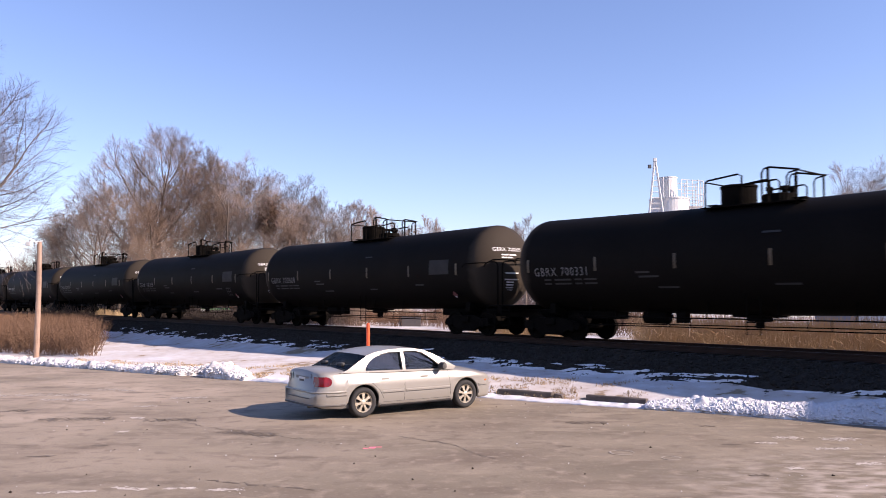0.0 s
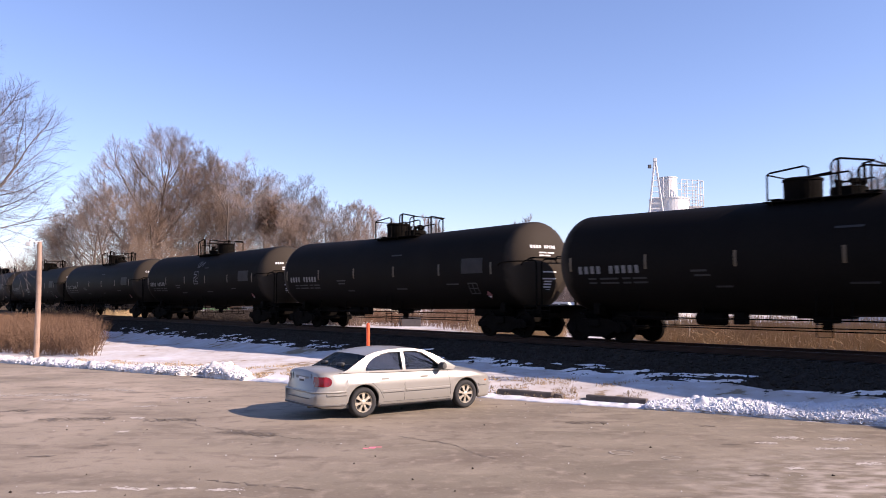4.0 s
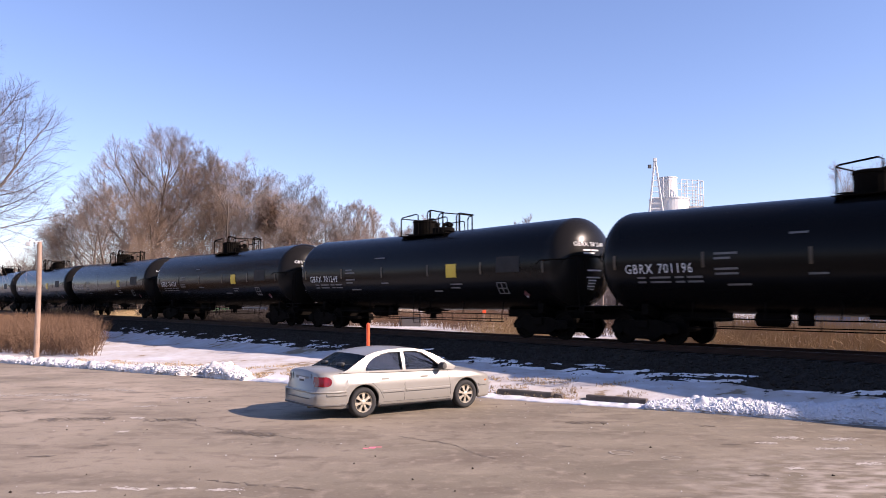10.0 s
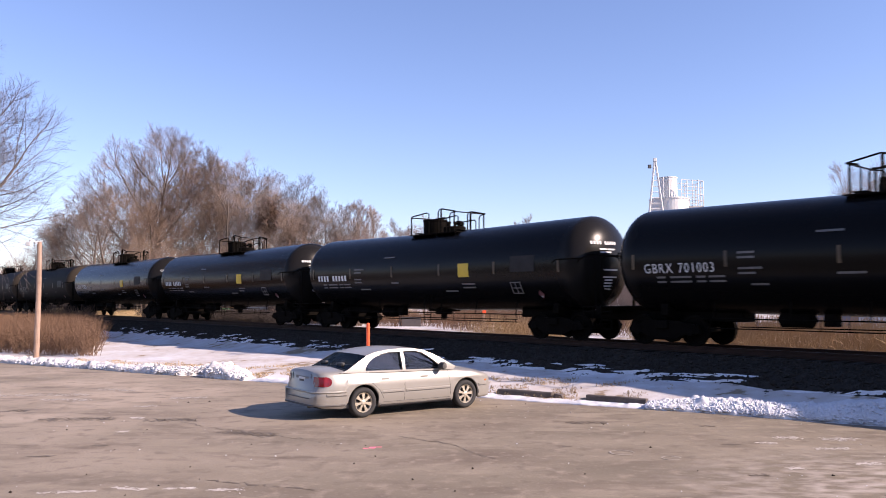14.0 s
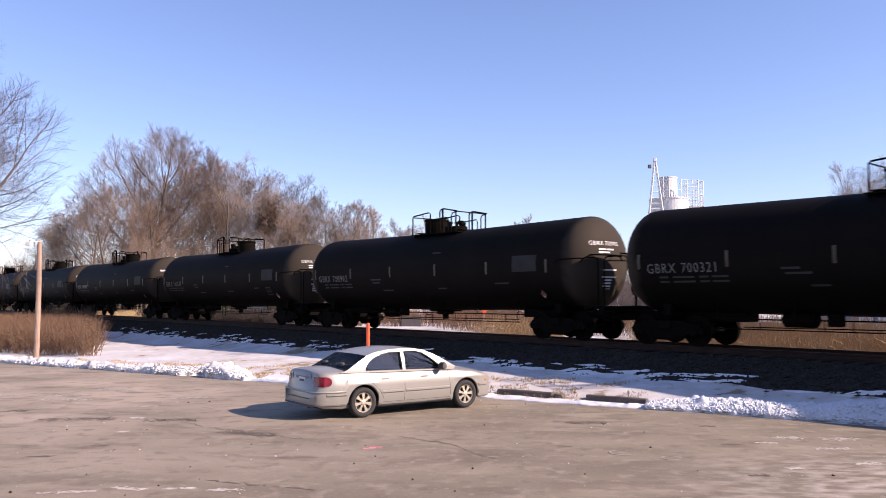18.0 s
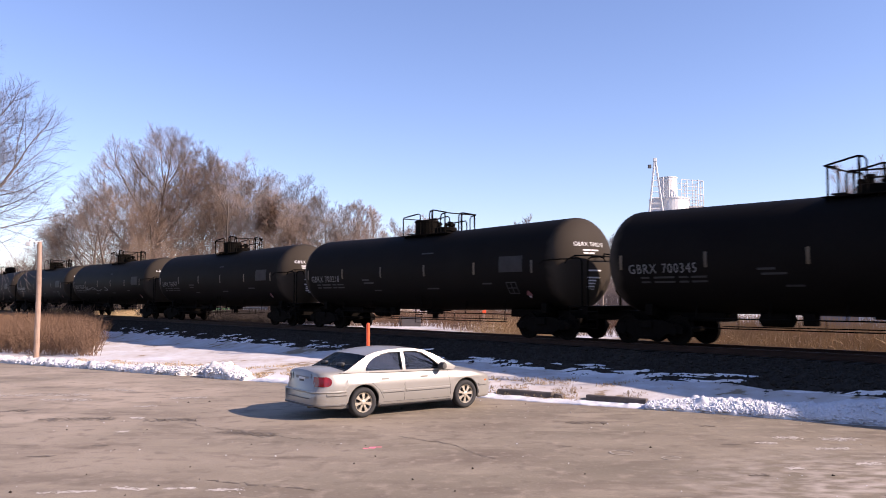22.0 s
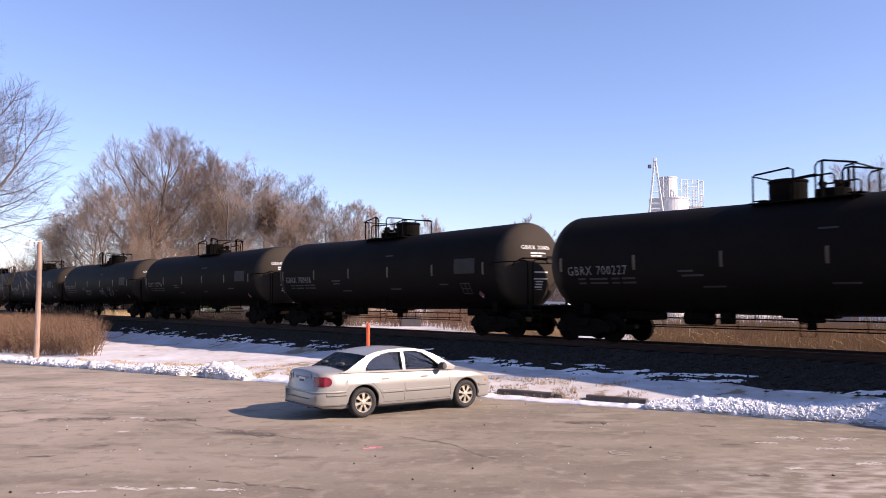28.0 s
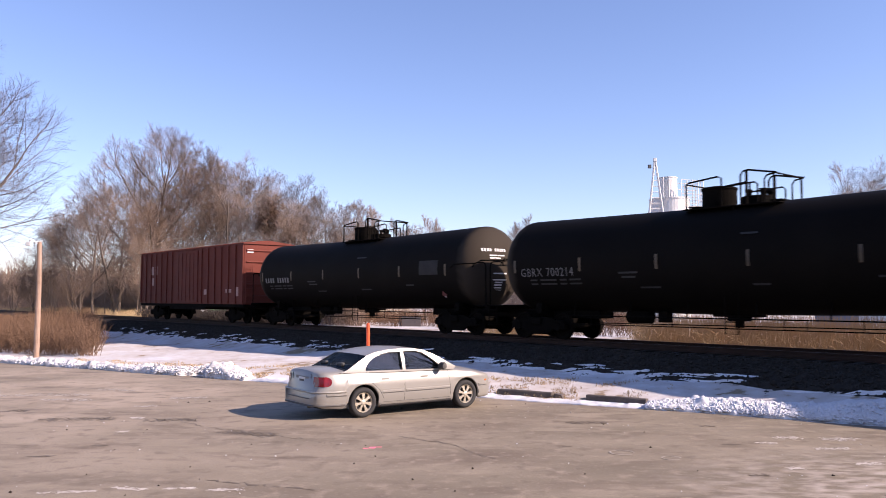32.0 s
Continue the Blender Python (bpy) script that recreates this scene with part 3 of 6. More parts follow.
    lathe(bm, [(0.5, z0 - 0.1), (0.5, z0 + 0.45), (0.53, z0 + 0.47), (0.53, z0 + 0.52), (0.47, z0 + 0.55), (0.1, z0 + 0.57)], 24, pose(-0.56, 0, 0))
    M["manway"] = done("manway", bm, IRON, False)
    bm = bmesh.new()
    lathe(bm, [(0.46, z0 - 0.06), (0.46, z0 + 0.16), (0.43, z0 + 0.18), (0.2, z0 + 0.19)], 20, pose(0.66, 0, 0))
    tube(bm, [(0.9, -0.1, z0 + 0.3), (1.15, -0.1, z0 + 0.28)], 0.06, 8)
    M["valve_base"] = done("valve_base", bm, IRON)
    M["valves"] = []
    for dx, dy, r, h in ((-0.25, -0.1, 0.07, 0.34), (0.05, 0.2, 0.09, 0.38), (0.22, -0.18, 0.06, 0.3), (0.3, 0.12, 0.08, 0.28), (-0.1, -0.28, 0.05, 0.3)):
        bm = bmesh.new()
        lathe(bm, [(r, 0), (r, h * 0.7), (r * 1.4, h * 0.75), (r * 1.4, h), (r * 0.5, h)], 10, pose(0.66 + dx, dy, z0 + 0.05))
        M["valves"].append(done("valve", bm, IRON))
    lines = []
    for y in (-0.8, 0.8):
        lines += [([(-1.17, y, z0 - 0.12), (-1.17, y, z0 + 0.62), (-1.11, y, z0 + 0.67), (-0.15, y, z0 + 0.76), (-0.03, y, z0 + 0.7), (-0.03, y, z0 - 0.12)], 0.026),
                  ([(-0.03, y, z0 + 0.44), (0.98, y, z0 + 0.49), (1.06, y, z0 + 0.42), (1.06, y, z0 - 0.12)], 0.024),
                  ([(0.56, y, z0 - 0.12), (0.56, y, z0 + 0.72), (0.63, y, z0 + 0.82), (0.78, y, z0 + 0.85), (1.62, y, z0 + 0.69)], 0.027),
                  ([(0.74, y, z0 - 0.12), (0.74, y, z0 + 0.84)], 0.04),
                  ([(1.26, y, z0 - 0.12), (1.26, y, z0 + 0.54), (1.33, y, z0 + 0.64), (1.5, y, z0 + 0.67)], 0.024),
                  ([(1.53, y, z0 - 0.12), (1.53, y, z0 + 0.7)], 0.03)]
    lines += [([(-1.17, -0.8, z0 + 0.63), (-1.17, 0.8, z0 + 0.63)], 0.024), ([(1.58, -0.8, z0 + 0.68), (1.58, 0.8, z0 + 0.68)], 0.024)]
    M["rails"] = []
    for pts, r in lines:
        bm = bmesh.new()
        tube(bm, pts, r, 6)
        M["rails"].append(done("guard_rail", bm, IRON))
    # side markings, common to all
    bm = bmesh.new()
    curved_patch(bm, -0.05, 0.05, -0.27, 0.17)
    M["reflector"] = done("reflector", bm, REFLECT)
    bm = bmesh.new()
    curved_patch(bm, 5.35, 6.5, -0.22, 0.34, n=4)
    M["grey_panel"] = done("grey_panel", bm, GHOST)
    bm = bmesh.new()
    r = TANK_R + 0.03
    def at(dx, dz):
        z = -1.0 + dz
        return (6.55 + dx, -math.sqrt(r * r - z * z), TANK_Z + z)
    vs = [bm.verts.new(at(*q)) for q in ((0, -0.14), (0.14, 0), (0, 0.14), (-0.14, 0))]
    bm.faces.new(vs)
    bmesh.ops.solidify(bm, geom=bm.faces[:], thickness=0.01)
    M["hazard_placard"] = done("hazard_placard", bm, RED_PLATE)
    bm = bmesh.new()
    vs = [bm.verts.new(Vector(at(*q)) + Vector((0, -0.004, 0))) for q in ((-0.06, -0.05), (0.06, -0.05), (0.0, -0.12))]
    bm.faces.new(vs)
    M["placard_white"] = done("placard_white", bm, STENCIL)
    # outlined square of white lines
    bm = bmesh.new()
    for x0, x1, a, b in ((5.25, 5.75, -0.98, -0.94), (5.25, 5.75, -0.6, -0.56), (5.25, 5.29, -0.94, -0.6), (5.71, 5.75, -0.94, -0.6), (5.48, 5.52, -0.94, -0.6), (5.29, 5.71, -0.79, -0.76)):
        curved_patch(bm, x0, x1, a, b, n=2)
    M["test_box"] = done("test_box", bm, STENCIL_DIRTY)
    M["test_box_faded"] = M["test_box"].copy()
    M["test_box_faded"].materials[0] = STENCIL_FADED
    bm = bmesh.new()
    curved_patch(bm, 2.62, 3.2, -0.35, 0.16, n=4)
    M["yellow_square"] = done("yellow_square", bm, YELLOW)
    for w in (0.3, 0.5, 0.7):
        bm = bmesh.new()
        curved_patch(bm, 0, w, -0.03, 0.03, n=1)
        M["line", w] = done("stencil_line", bm, STENCIL_DIRTY)
        M["faded", w] = M["line", w].copy()
        M["faded", w].materials[0] = STENCIL_FADED
    return M


def on_side(x, z):
    """Moves a patch from the axis' height round the tank's near side to another height."""
    a = math.degrees(math.asin(z / TANK_R))
    return pose(x, 0, TANK_Z, -a, 0, 0) @ pose(0, 0, -TANK_Z)


NUMBERS = {0: "700331", 1: "700309", 2: "700308", 3: "700424", 7: "700448", 8: "700501", 9: "700404", 10: "701196", 11: "701249", 12: "701228", 13: "701221", 14: "701003",
           17: "701236", 18: "700321", 19: "700902", 20: "700247", 22: "700345", 23: "700218", 24: "700247", 25: "700365", 28: "700227", 29: "700436", 30: "700506", 31: "700339", 32: "700214"}
FLIPPED = {6, 14, 20, 21, 22, 27, 29, 31}
GLOSS = set(range(10, 18))
WHEELS, CARS = [], []


def tank_car(k, M):
    shiny = k in GLOSS
    label = "glossy black tank car with a yellow placard" if shiny else "dull black tank car with grey railings on top"
    if k in (6, 8, 25, 31):
        label = "dull black tank car with white scrawled graffiti"
    car = thing("tank_car", pose(*on_track(0, 0, RAIL_Z), 0, 0, TURN), label, "tank car", "tank cars of the train")
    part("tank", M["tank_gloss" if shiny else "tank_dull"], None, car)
    flip = pose(0, 0, 0, 0, 0, 180)
    for sgn in (1, -1):
        end = pose(sgn * 6.64, 0, 0, 0, 0, 0 if sgn > 0 else 180)
        truck = part("truck", M["truck"], None, car, at=pose(sgn * 6.92, 0, 0, 0, 0, 0 if sgn > 0 else 180))
        for y in (-1.0, 1.0):
            part("side_frame", M["side_frame"], None, truck, at=pose(0, y, 0))
            for x in (-0.2, 0.0, 0.2):
                part("spring", M["spring"], None, truck, at=pose(x, y, 0))
        for x in (-0.89, 0.89):
            w = part("wheelset", M["wheelset"], None, truck, at=pose(x, 0, 0.457))
            WHEELS.append((w, sgn, x, sgn))
        part("saddle", M["saddle"], None, car, at=pose(sgn * 6.92, 0, 0))
        for nm in ("stub_sill", "end_platform", "hand_hoop", "grab_rail", "end_step"):
            part(nm, M[nm], None, car, at=end)
        part("hand_hoop", M["hand_hoop"], None, car, at=end @ Matrix.Diagonal((1, -1, 1, 1)))
        part("end_step", M["end_step"], None, car, at=end @ Matrix.Diagonal((1, -1, 1, 1)))
        part("coupler", M["coupler"], None, car, at=pose(sgn * (PITCH / 2 - 0.06), 0, 0, 0, 0, 0 if sgn > 0 else 180))
    part("hand_brake", M["hand_brake"], None, car, at=pose(6.64, 0, 0))
    for nm in ("bottom_outlet", "brake_reservoir", "side_pipe", "air_line", "brake_rod"):
        part(nm, M[nm], None, car)
    for x in (-5.2, -3.0, -1.0, 1.1, 3.1, 5.2):
        part("pipe_hanger", M["pipe_hanger"], None, car, at=pose(x, 0, 0))
    for x in (-5.3, -4.5, -3.9, -2.2, -1.5, 1.9, 2.5, 3.9, 4.6, 5.2):
        part("line_bracket", M["line_bracket"], None, car, at=pose(x, 0, 0))
    top = flip if k in FLIPPED else Matrix()
    deck = part("top_platform", M["top_platform"], None, car, at=top)
    for me in M["rails"]:
        part("guard_rail", me, None, deck)
    part("manway", M["manway"], None, car, at=top)
    dome = part("valve_base", M["valve_base"], None, car, at=top)
    for me in M["valves"]:
        part("valve", me, None, dome)
    part("side_step", M["side_step"], None, car, at=pose(0.5, 0, 0))
    for x in ((-7.57, -4.54, -1.51, 1.51, 4.54, 7.57) if shiny else (-7.47, -4.6, -1.72, 1.16, 4.05, 6.93)):
        part("reflector", M["reflector"], None, car, at=pose(x, 0, 0))
    for nm in ("grey_panel", "hazard_placard", "placard_white"):
        part(nm, M[nm], None, car)
    rnd = random.Random(100 + k)
    spots = [(-4.2, 0.1), (-4.2, -0.03), (-4.2, -0.32), (-4.2, -0.45), (-3.9, -0.75), (2.75, -0.6), (2.75, -0.73), (1.7, -0.85), (-2.1, 0.55), (-1.6, -0.5)] if shiny else [(-3.1, -0.35), (-3.0, -0.48), (-2.4, -0.8), (0.9, 0.62), (1.2, -0.75), (4.4, -0.6)]
    for x, z in spots:
        part("stencil_line", M["line" if shiny else "faded", rnd.choice((0.5, 0.7))], None, car, at=on_side(x, z))
    for z in (-0.52, -0.65):
        for x, w in ((-6.8, 0.3), (-6.35, 0.7), (-5.5, 0.3), (-5.1, 0.5)):
            part("stencil_line", M["line" if shiny else "faded", w], None, car, at=on_side(x, z))
    if shiny:
        part("yellow_square", M["yellow_square"], None, car, "yellow warning square")
    if shiny or k % 3 == 2:
        part("test_box", M["test_box" if shiny else "test_box_faded"], None, car, at=pose(0.35 * (not shiny), 0, 0))
    paint = STENCIL if shiny else STENCIL_DIRTY
    half = 8.6 if shiny else 8.46
    bm = bmesh.new()
    if k in NUMBERS:
        side_letters(bm, NUMBERS[k], -7.2 + SIDE_SHIFT, -0.40, 0.40, 0.86)
        mark = bmesh.new()
        side_letters(mark, "GBRX", -7.2, -0.40, 0.40, 0.86)
        part("reporting_mark", mark, paint, car, "white stencilled letters")
    else:
        mark = bmesh.new()
        for i in range(10):
            if i != 4:
                curved_patch(mark if i < 4 else bm, -7.15 + i * 0.24, -7.01 + i * 0.24, -0.37, -0.13, n=2)
        part("reporting_mark", mark, paint, car, "faded pale bars")
    part("side_lettering", bm, paint, car, "white stencilled car number")
    bm = bmesh.new()
    if k in NUMBERS:
        head_letters(bm, NUMBERS[k], -0.95 + SIDE_SHIFT / 0.86 / 2, 0.52, 0.2, half)
        mark = bmesh.new()
        head_letters(mark, "GBRX", -0.95, 0.52, 0.2, half)
        part("end_mark", mark, STENCIL, car, "white stencilled letters")
    else:
        mark = bmesh.new()
        for i in range(10):
            if i != 4:
                head_bar(mark if i < 4 else bm, -0.92 + i * 0.115, -0.85 + i * 0.115, 0.54, 0.65, half)
        part("end_mark", mark, STENCIL, car, "white stencilled bars")
    part("end_number", bm, STENCIL, car, "white stencilled car number")
    bm = bmesh.new()
    for z, a, b in ((0.36, -0.6, 0.1), (0.26, -0.6, -0.1)):
        head_bar(bm, a, a + (b - a) * 0.45, z, z + 0.05, half), head_bar(bm, a + (b - a) * 0.52, b, z, z + 0.05, half)
    part("end_notice", bm, STENCIL, car, "white stencilled lines")
    bm = bmesh.new()
    for i, z in enumerate((-0.32, -0.46, -0.56, -0.66, -0.76, -0.86, -0.96)):
        if i != 1:
            head_bar(bm, -0.35 - 0.1 * (i < 3), 0.02 + 0.2 * (i < 3), z, z + 0.05, half)
    part("end_lettering", bm, STENCIL, car, "white stencilled lettering on the tank's head")
    CARS.append((car, k))
    return car


def scrawl(car, strokes, label):
    """Sprayed strokes on a tank's near side: each a line of (x, height from the axis)."""
    for line in strokes:
        bm = bmesh.new()
        r = TANK_R + 0.012
        prev = None
        for (x0, h0), (x1, h1) in zip(line, line[1:]):
            n = max(1, int(math.hypot(x1 - x0, h1 - h0) / 0.15))
            dx, dh = x1 - x0, h1 - h0
            q = math.hypot(dx, dh) or 1
            ox, oh = -dh / q * 0.02, dx / q * 0.02
            for i in range(n + 1):
                f = i / n
                row = []
                for sg in (-1, 1):
                    x, h = x0 + dx * f + sg * ox, h0 + dh * f + sg * oh
                    row.append(bm.verts.new((x, -math.sqrt(r * r - h * h), TANK_Z + h)))
                if prev:
                    bm.faces.new((prev[0], row[0], row[1], prev[1]))
                prev = row
        part("graffiti_stroke", bm, SCRAWL, car, label)


def scribbles(seed, x, h, count, size):
    """Rounded loops like the letters of a sprayed tag."""
    rnd = random.Random(seed)
    out = []
    for i in range(count):
        cx, w, tall = x + (i * 0.72 + rnd.uniform(-0.15, 0.15)) * size, rnd.uniform(0.22, 0.45) * size, rnd.uniform(0.35, 0.75) * size
        if rnd.random() < 0.45:
            out.append([(cx - w, h - tall), (cx - w * rnd.uniform(0.2, 1), h + tall), (cx + w, h + tall * rnd.uniform(-0.6, 1)), (cx + w * rnd.uniform(-0.3, 1), h - tall * rnd.uniform(0.2, 1))])
            continue
        a0, sweep, lean = rnd.uniform(0, 6.28), rnd.uniform(4.2, 7.5), rnd.uniform(-0.2, 0.35)
        line = []
        for k in range(15):
            a = a0 + sweep * k / 14
            z = tall * math.sin(a) * (1 + 0.25 * math.cos(2 * a + seed))
            line.append((cx + w * math.cos(a) * (1 + 0.3 * math.sin(3 * a + i)) + lean * z, h + z))
        out.append(line)
    return out


def tag_letters(word, x, h, size):
    shapes = {"P": [[(-0.05, -0.1), (0.05, 1), (0.5, 0.95), (0.6, 0.62), (0.1, 0.42)]], "D": [[(0, 0), (0.05, 1), (0.5, 0.82), (0.58, 0.4), (0.35, 0.1), (0, 0)]],
              "E": [[(0.55, 1), (0.05, 0.92), (0, 0.5), (0.42, 0.55)], [(0, 0.5), (0.02, 0.03), (0.55, 0.06)]],
              "A": [[(0, -0.05), (0.36, 1.25), (0.66, 0)], [(0.1, 0.4), (0.58, 0.46)]],
              "L": [[(0.05, 1.2), (0, 0.05), (0.75, 0.12)]]}
    return [[(x + (i * 0.78 + px) * size, h + pz * size) for px, pz in line] for i, ch in enumerate(word) for line in shapes[ch]]


BLOCK = [[(0, 0.5), (0, 0.28), (0.42, 0.28), (0.42, 0.12), (0, 0.05), (0, -0.45), (0.72, -0.45), (0.72, -0.25), (0.25, -0.25), (0.25, -0.1), (0.72, 0.02), (0.66, 0.5), (0, 0.5)]]


def boxcar():
    car = thing("boxcar", pose(*on_track(0, 0, RAIL_Z), 0, 0, TURN), "weathered oxide-red ribbed boxcar with faded lettering", "boxcar")
    h0, h1, half, w = 1.05, 4.35, 7.45, 1.5
    bm = bmesh.new()
    box(bm, -half, half, -w, w, h0, h1, 0.03)
    part("body", bm, BOX_RED, car)
    bm = bmesh.new()
    roof = [(-1.56, h1 - 0.02), (-1.56, h1 + 0.04), (0, h1 + 0.2), (1.56, h1 + 0.04), (1.56, h1 - 0.02)]
    a, b = ([bm.verts.new((x, y, z)) for y, z in roof] for x in (-half - 0.08, half + 0.08))
    for i in range(4):
        bm.faces.new((a[i], a[i + 1], b[i + 1], b[i]))
    bm.faces.new(a), bm.faces.new(b[::-1]), bm.faces.new((a[0], b[0], b[4], a[4]))
    for i in range(15):
        x = -half + 0.3 + i * (2 * half - 0.6) / 14
        tube(bm, [(x, -1.56, h1 + 0.05), (x, 0, h1 + 0.21), (x, 1.56, h1 + 0.05)], 0.03, 4)
    bmesh.ops.recalc_face_normals(bm, faces=bm.faces)
    part("roof", bm, BOX_RED, car)
    bm = bmesh.new()
    plate(bm, [(-0.055, h0 + 0.05), (0.055, h0 + 0.05), (0.055, h1 - 0.06), (-0.055, h1 - 0.06)], -0.07, 0)
    rib = done("side_post", bm, BOX_RED)
    for sgn in (-1, 1):
        for i in range(18):
            x = -half + 0.06 + i * (2 * half - 0.12) / 17
            if abs(x) > 1.9:
                part("side_post", rib, None, car, at=pose(x, sgn * w, 0, 0, 0, 0 if sgn < 0 else 180))
        bm = bmesh.new()
        box(bm, -1.65, 1.65, sgn * w - 0.06, sgn * w + 0.06, h0 + 0.1, h1 - 0.1, 0.015)
        for x in (-1.1, -0.55, 0, 0.55, 1.1):
            box(bm, x - 0.05, x + 0.05, sgn * w - 0.09, sgn * w + 0.09, h0 + 0.2, h1 - 0.2)
        part("sliding_door", bm, BOX_RED, car, "red sliding door")
    for x in (half, -half):
        sg = 1 if x > 0 else -1
        for i in range(5):
            bm = bmesh.new()
            tube(bm, [(x + 0.01 * sg, -1.35, h0 + 0.45 + i * 0.62), (x + 0.02 * sg, 1.35, h0 + 0.45 + i * 0.62)], 0.06, 6)
            part("end_rib", bm, BOX_RED, car)
        bm = bmesh.new()
        for y in (-1.42, -1.05):
            tube(bm, [(x + sg * 0.12, y, h0), (x + sg * 0.12, y, h1 - 1.2)], 0.02, 5)
        for i in range(6):
            tube(bm, [(x + sg * 0.12, -1.42, h0 + 0.15 + i * 0.36), (x + sg * 0.12, -1.05, h0 + 0.15 + i * 0.36)], 0.016, 5)
        part("ladder", bm, BOX_RED, car)
        bm = bmesh.new()
        box(bm, x - sg * 0.02, x + sg * 0.5, -1.3, 1.3, h0 - 0.1, h0 - 0.06)
        part("end_platform", bm, IRON, car)
        bm = bmesh.new()
        box(bm, min(x, x + sg * 0.02), max(x, x + sg * 0.02), -1.3, -0.95, h1 - 0.5, h1 - 0.3)
        part("end_plate", bm, STENCIL, car, "white stencilled plate")
    bm = bmesh.new()
    box(bm, -half - 0.3, half + 0.3, -0.33, 0.33, 0.72, 1.06)
    box(bm, -half, half, -1.5, -1.42, 0.9, 1.06)
    box(bm, -half, half, 1.42, 1.5, 0.9, 1.06)
    box(bm, -2.6, 2.6, -1.48, -1.4, 0.72, 0.95)
    part("underframe", bm, IRON, car)
    bm = bmesh.new()
    for x, z, ww, hh in ((-5.6, 2.9, 0.35, 0.55), (-5.0, 2.9, 0.35, 0.55), (-5.5, 2.2, 0.3, 0.5), (-1.0, 2.9, 0.9, 0.6), (-0.7, 1.7, 0.8, 0.18), (2.5, 1.6, 0.5, 0.3), (5.3, 1.7, 0.7, 0.2), (6.5, 1.5, 0.35, 0.5)):
        box(bm, x, x + ww, -w - 0.012, -w, z, z + hh)
    part("faded_lettering", bm, GHOST_RED, car, "faded pale stencil marks")
    for sgn in (1, -1):
        truck = part("truck", MESH["truck"], None, car, at=pose(sgn * 5.6, 0, 0, 0, 0, 0 if sgn > 0 else 180))
        for y in (-1.0, 1.0):
            part("side_frame", MESH["side_frame"], None, truck, at=pose(0, y, 0))
        for x in (-0.89, 0.89):
            w_ = part("wheelset", MESH["wheelset"], None, truck, at=pose(x, 0, 0.457))
            WHEELS.append((w_, sgn, x, sgn))
        part("coupler", MESH["coupler"], None, car, at=pose(sgn * (half + 0.7), 0, 0, 0, 0, 0 if sgn > 0 else 180))
    CARS.append((car, CAR_N))


GHOST_RED = surface("faded_stencil_on_red", (0.3, 0.16, 0.13), (0.46, 0.32, 0.28), 2, (0.7, 0.9), 0, 0, 12)
track_thing = build_track()
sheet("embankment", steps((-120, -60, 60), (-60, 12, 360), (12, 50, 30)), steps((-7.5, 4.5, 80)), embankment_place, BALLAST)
tagged(bpy.data.objects["embankment"], "dark crushed-stone ballast bank with snow caught in it", "embankment")
MESH = make_meshes()
for k in range(-2, CAR_N):
    tank_car(k, MESH)
by_number = {k: car for car, k in CARS}
scrawl(by_number[6], [[(-0.35 + x * 0.8, 0.05 + z * 0.75) for x, z in line] for line in BLOCK] + scribbles(5, -0.1, 0.85, 4, 0.27), "white sprayed scrawl")
scrawl(by_number[8], tag_letters("PEDAL", -2.3, -0.62, 0.34) + scribbles(7, 0.85, -0.5, 5, 0.4) + scribbles(17, 1.1, -0.72, 4, 0.3), "white sprayed scrawl")
scrawl(by_number[25], [[(-4.8 + 0.15 * k, -0.42 + (0.14 if k % 2 else -0.12)) for k in range(9)], [(-3.6 + 0.12 * k, -0.46 + 0.13 * math.sin(k * 0.28)) for k in range(24)], [(0.05, -0.6), (-0.15, -0.3), (0.5, -0.55), (-0.3, -0.55)]], "white sprayed scrawl")
scrawl(by_number[31], scribbles(9, -2.15, -0.72, 5, 0.36) + scribbles(10, 1.05, -0.72, 4, 0.36) + scribbles(11, 2.95, -0.68, 4, 0.4), "white sprayed scrawl")
boxcar()


def travelled(t):
    """Metres along the track of the first coupling at t seconds."""
    q = t / 16 - 1
    lag = ((((1.1612 * q + 0.5772) * q - 1.9005) * q - 5.4461) * q + 0.4267) * q - 15.4655
    return lag - 0.6 + PITCH * t


def motions():
    secs = [i * 0.5 for i in range(65)]
    for car, k in CARS:
        mid = -k * PITCH + PITCH / 2
        if k == CAR_N:
            mid = -CAR_N * PITCH + PITCH - 8.15
        walk(car, [(t, pose(*on_track(travelled(t) + mid, 0, RAIL_Z), 0, 0, TURN)) for t in secs])
    turned = {}
    for w, _, x, sgn in WHEELS:
        if (x, sgn) not in turned:
            rows = [(i / FPS, pose(x, 0, 0.457) @ Matrix.Rotation(sgn * (travelled(i / FPS) / 0.46 % math.tau), 4, "Y")) for i in range(961)]
            walk(w, rows)
            turned[x, sgn] = w
        else:
            lead = turned[x, sgn].animation_data
            w.rotation_mode = "QUATERNION"
            w.animation_data_create()
            w.animation_data.action = lead.action
            w.animation_data.action_slot = lead.action_slot


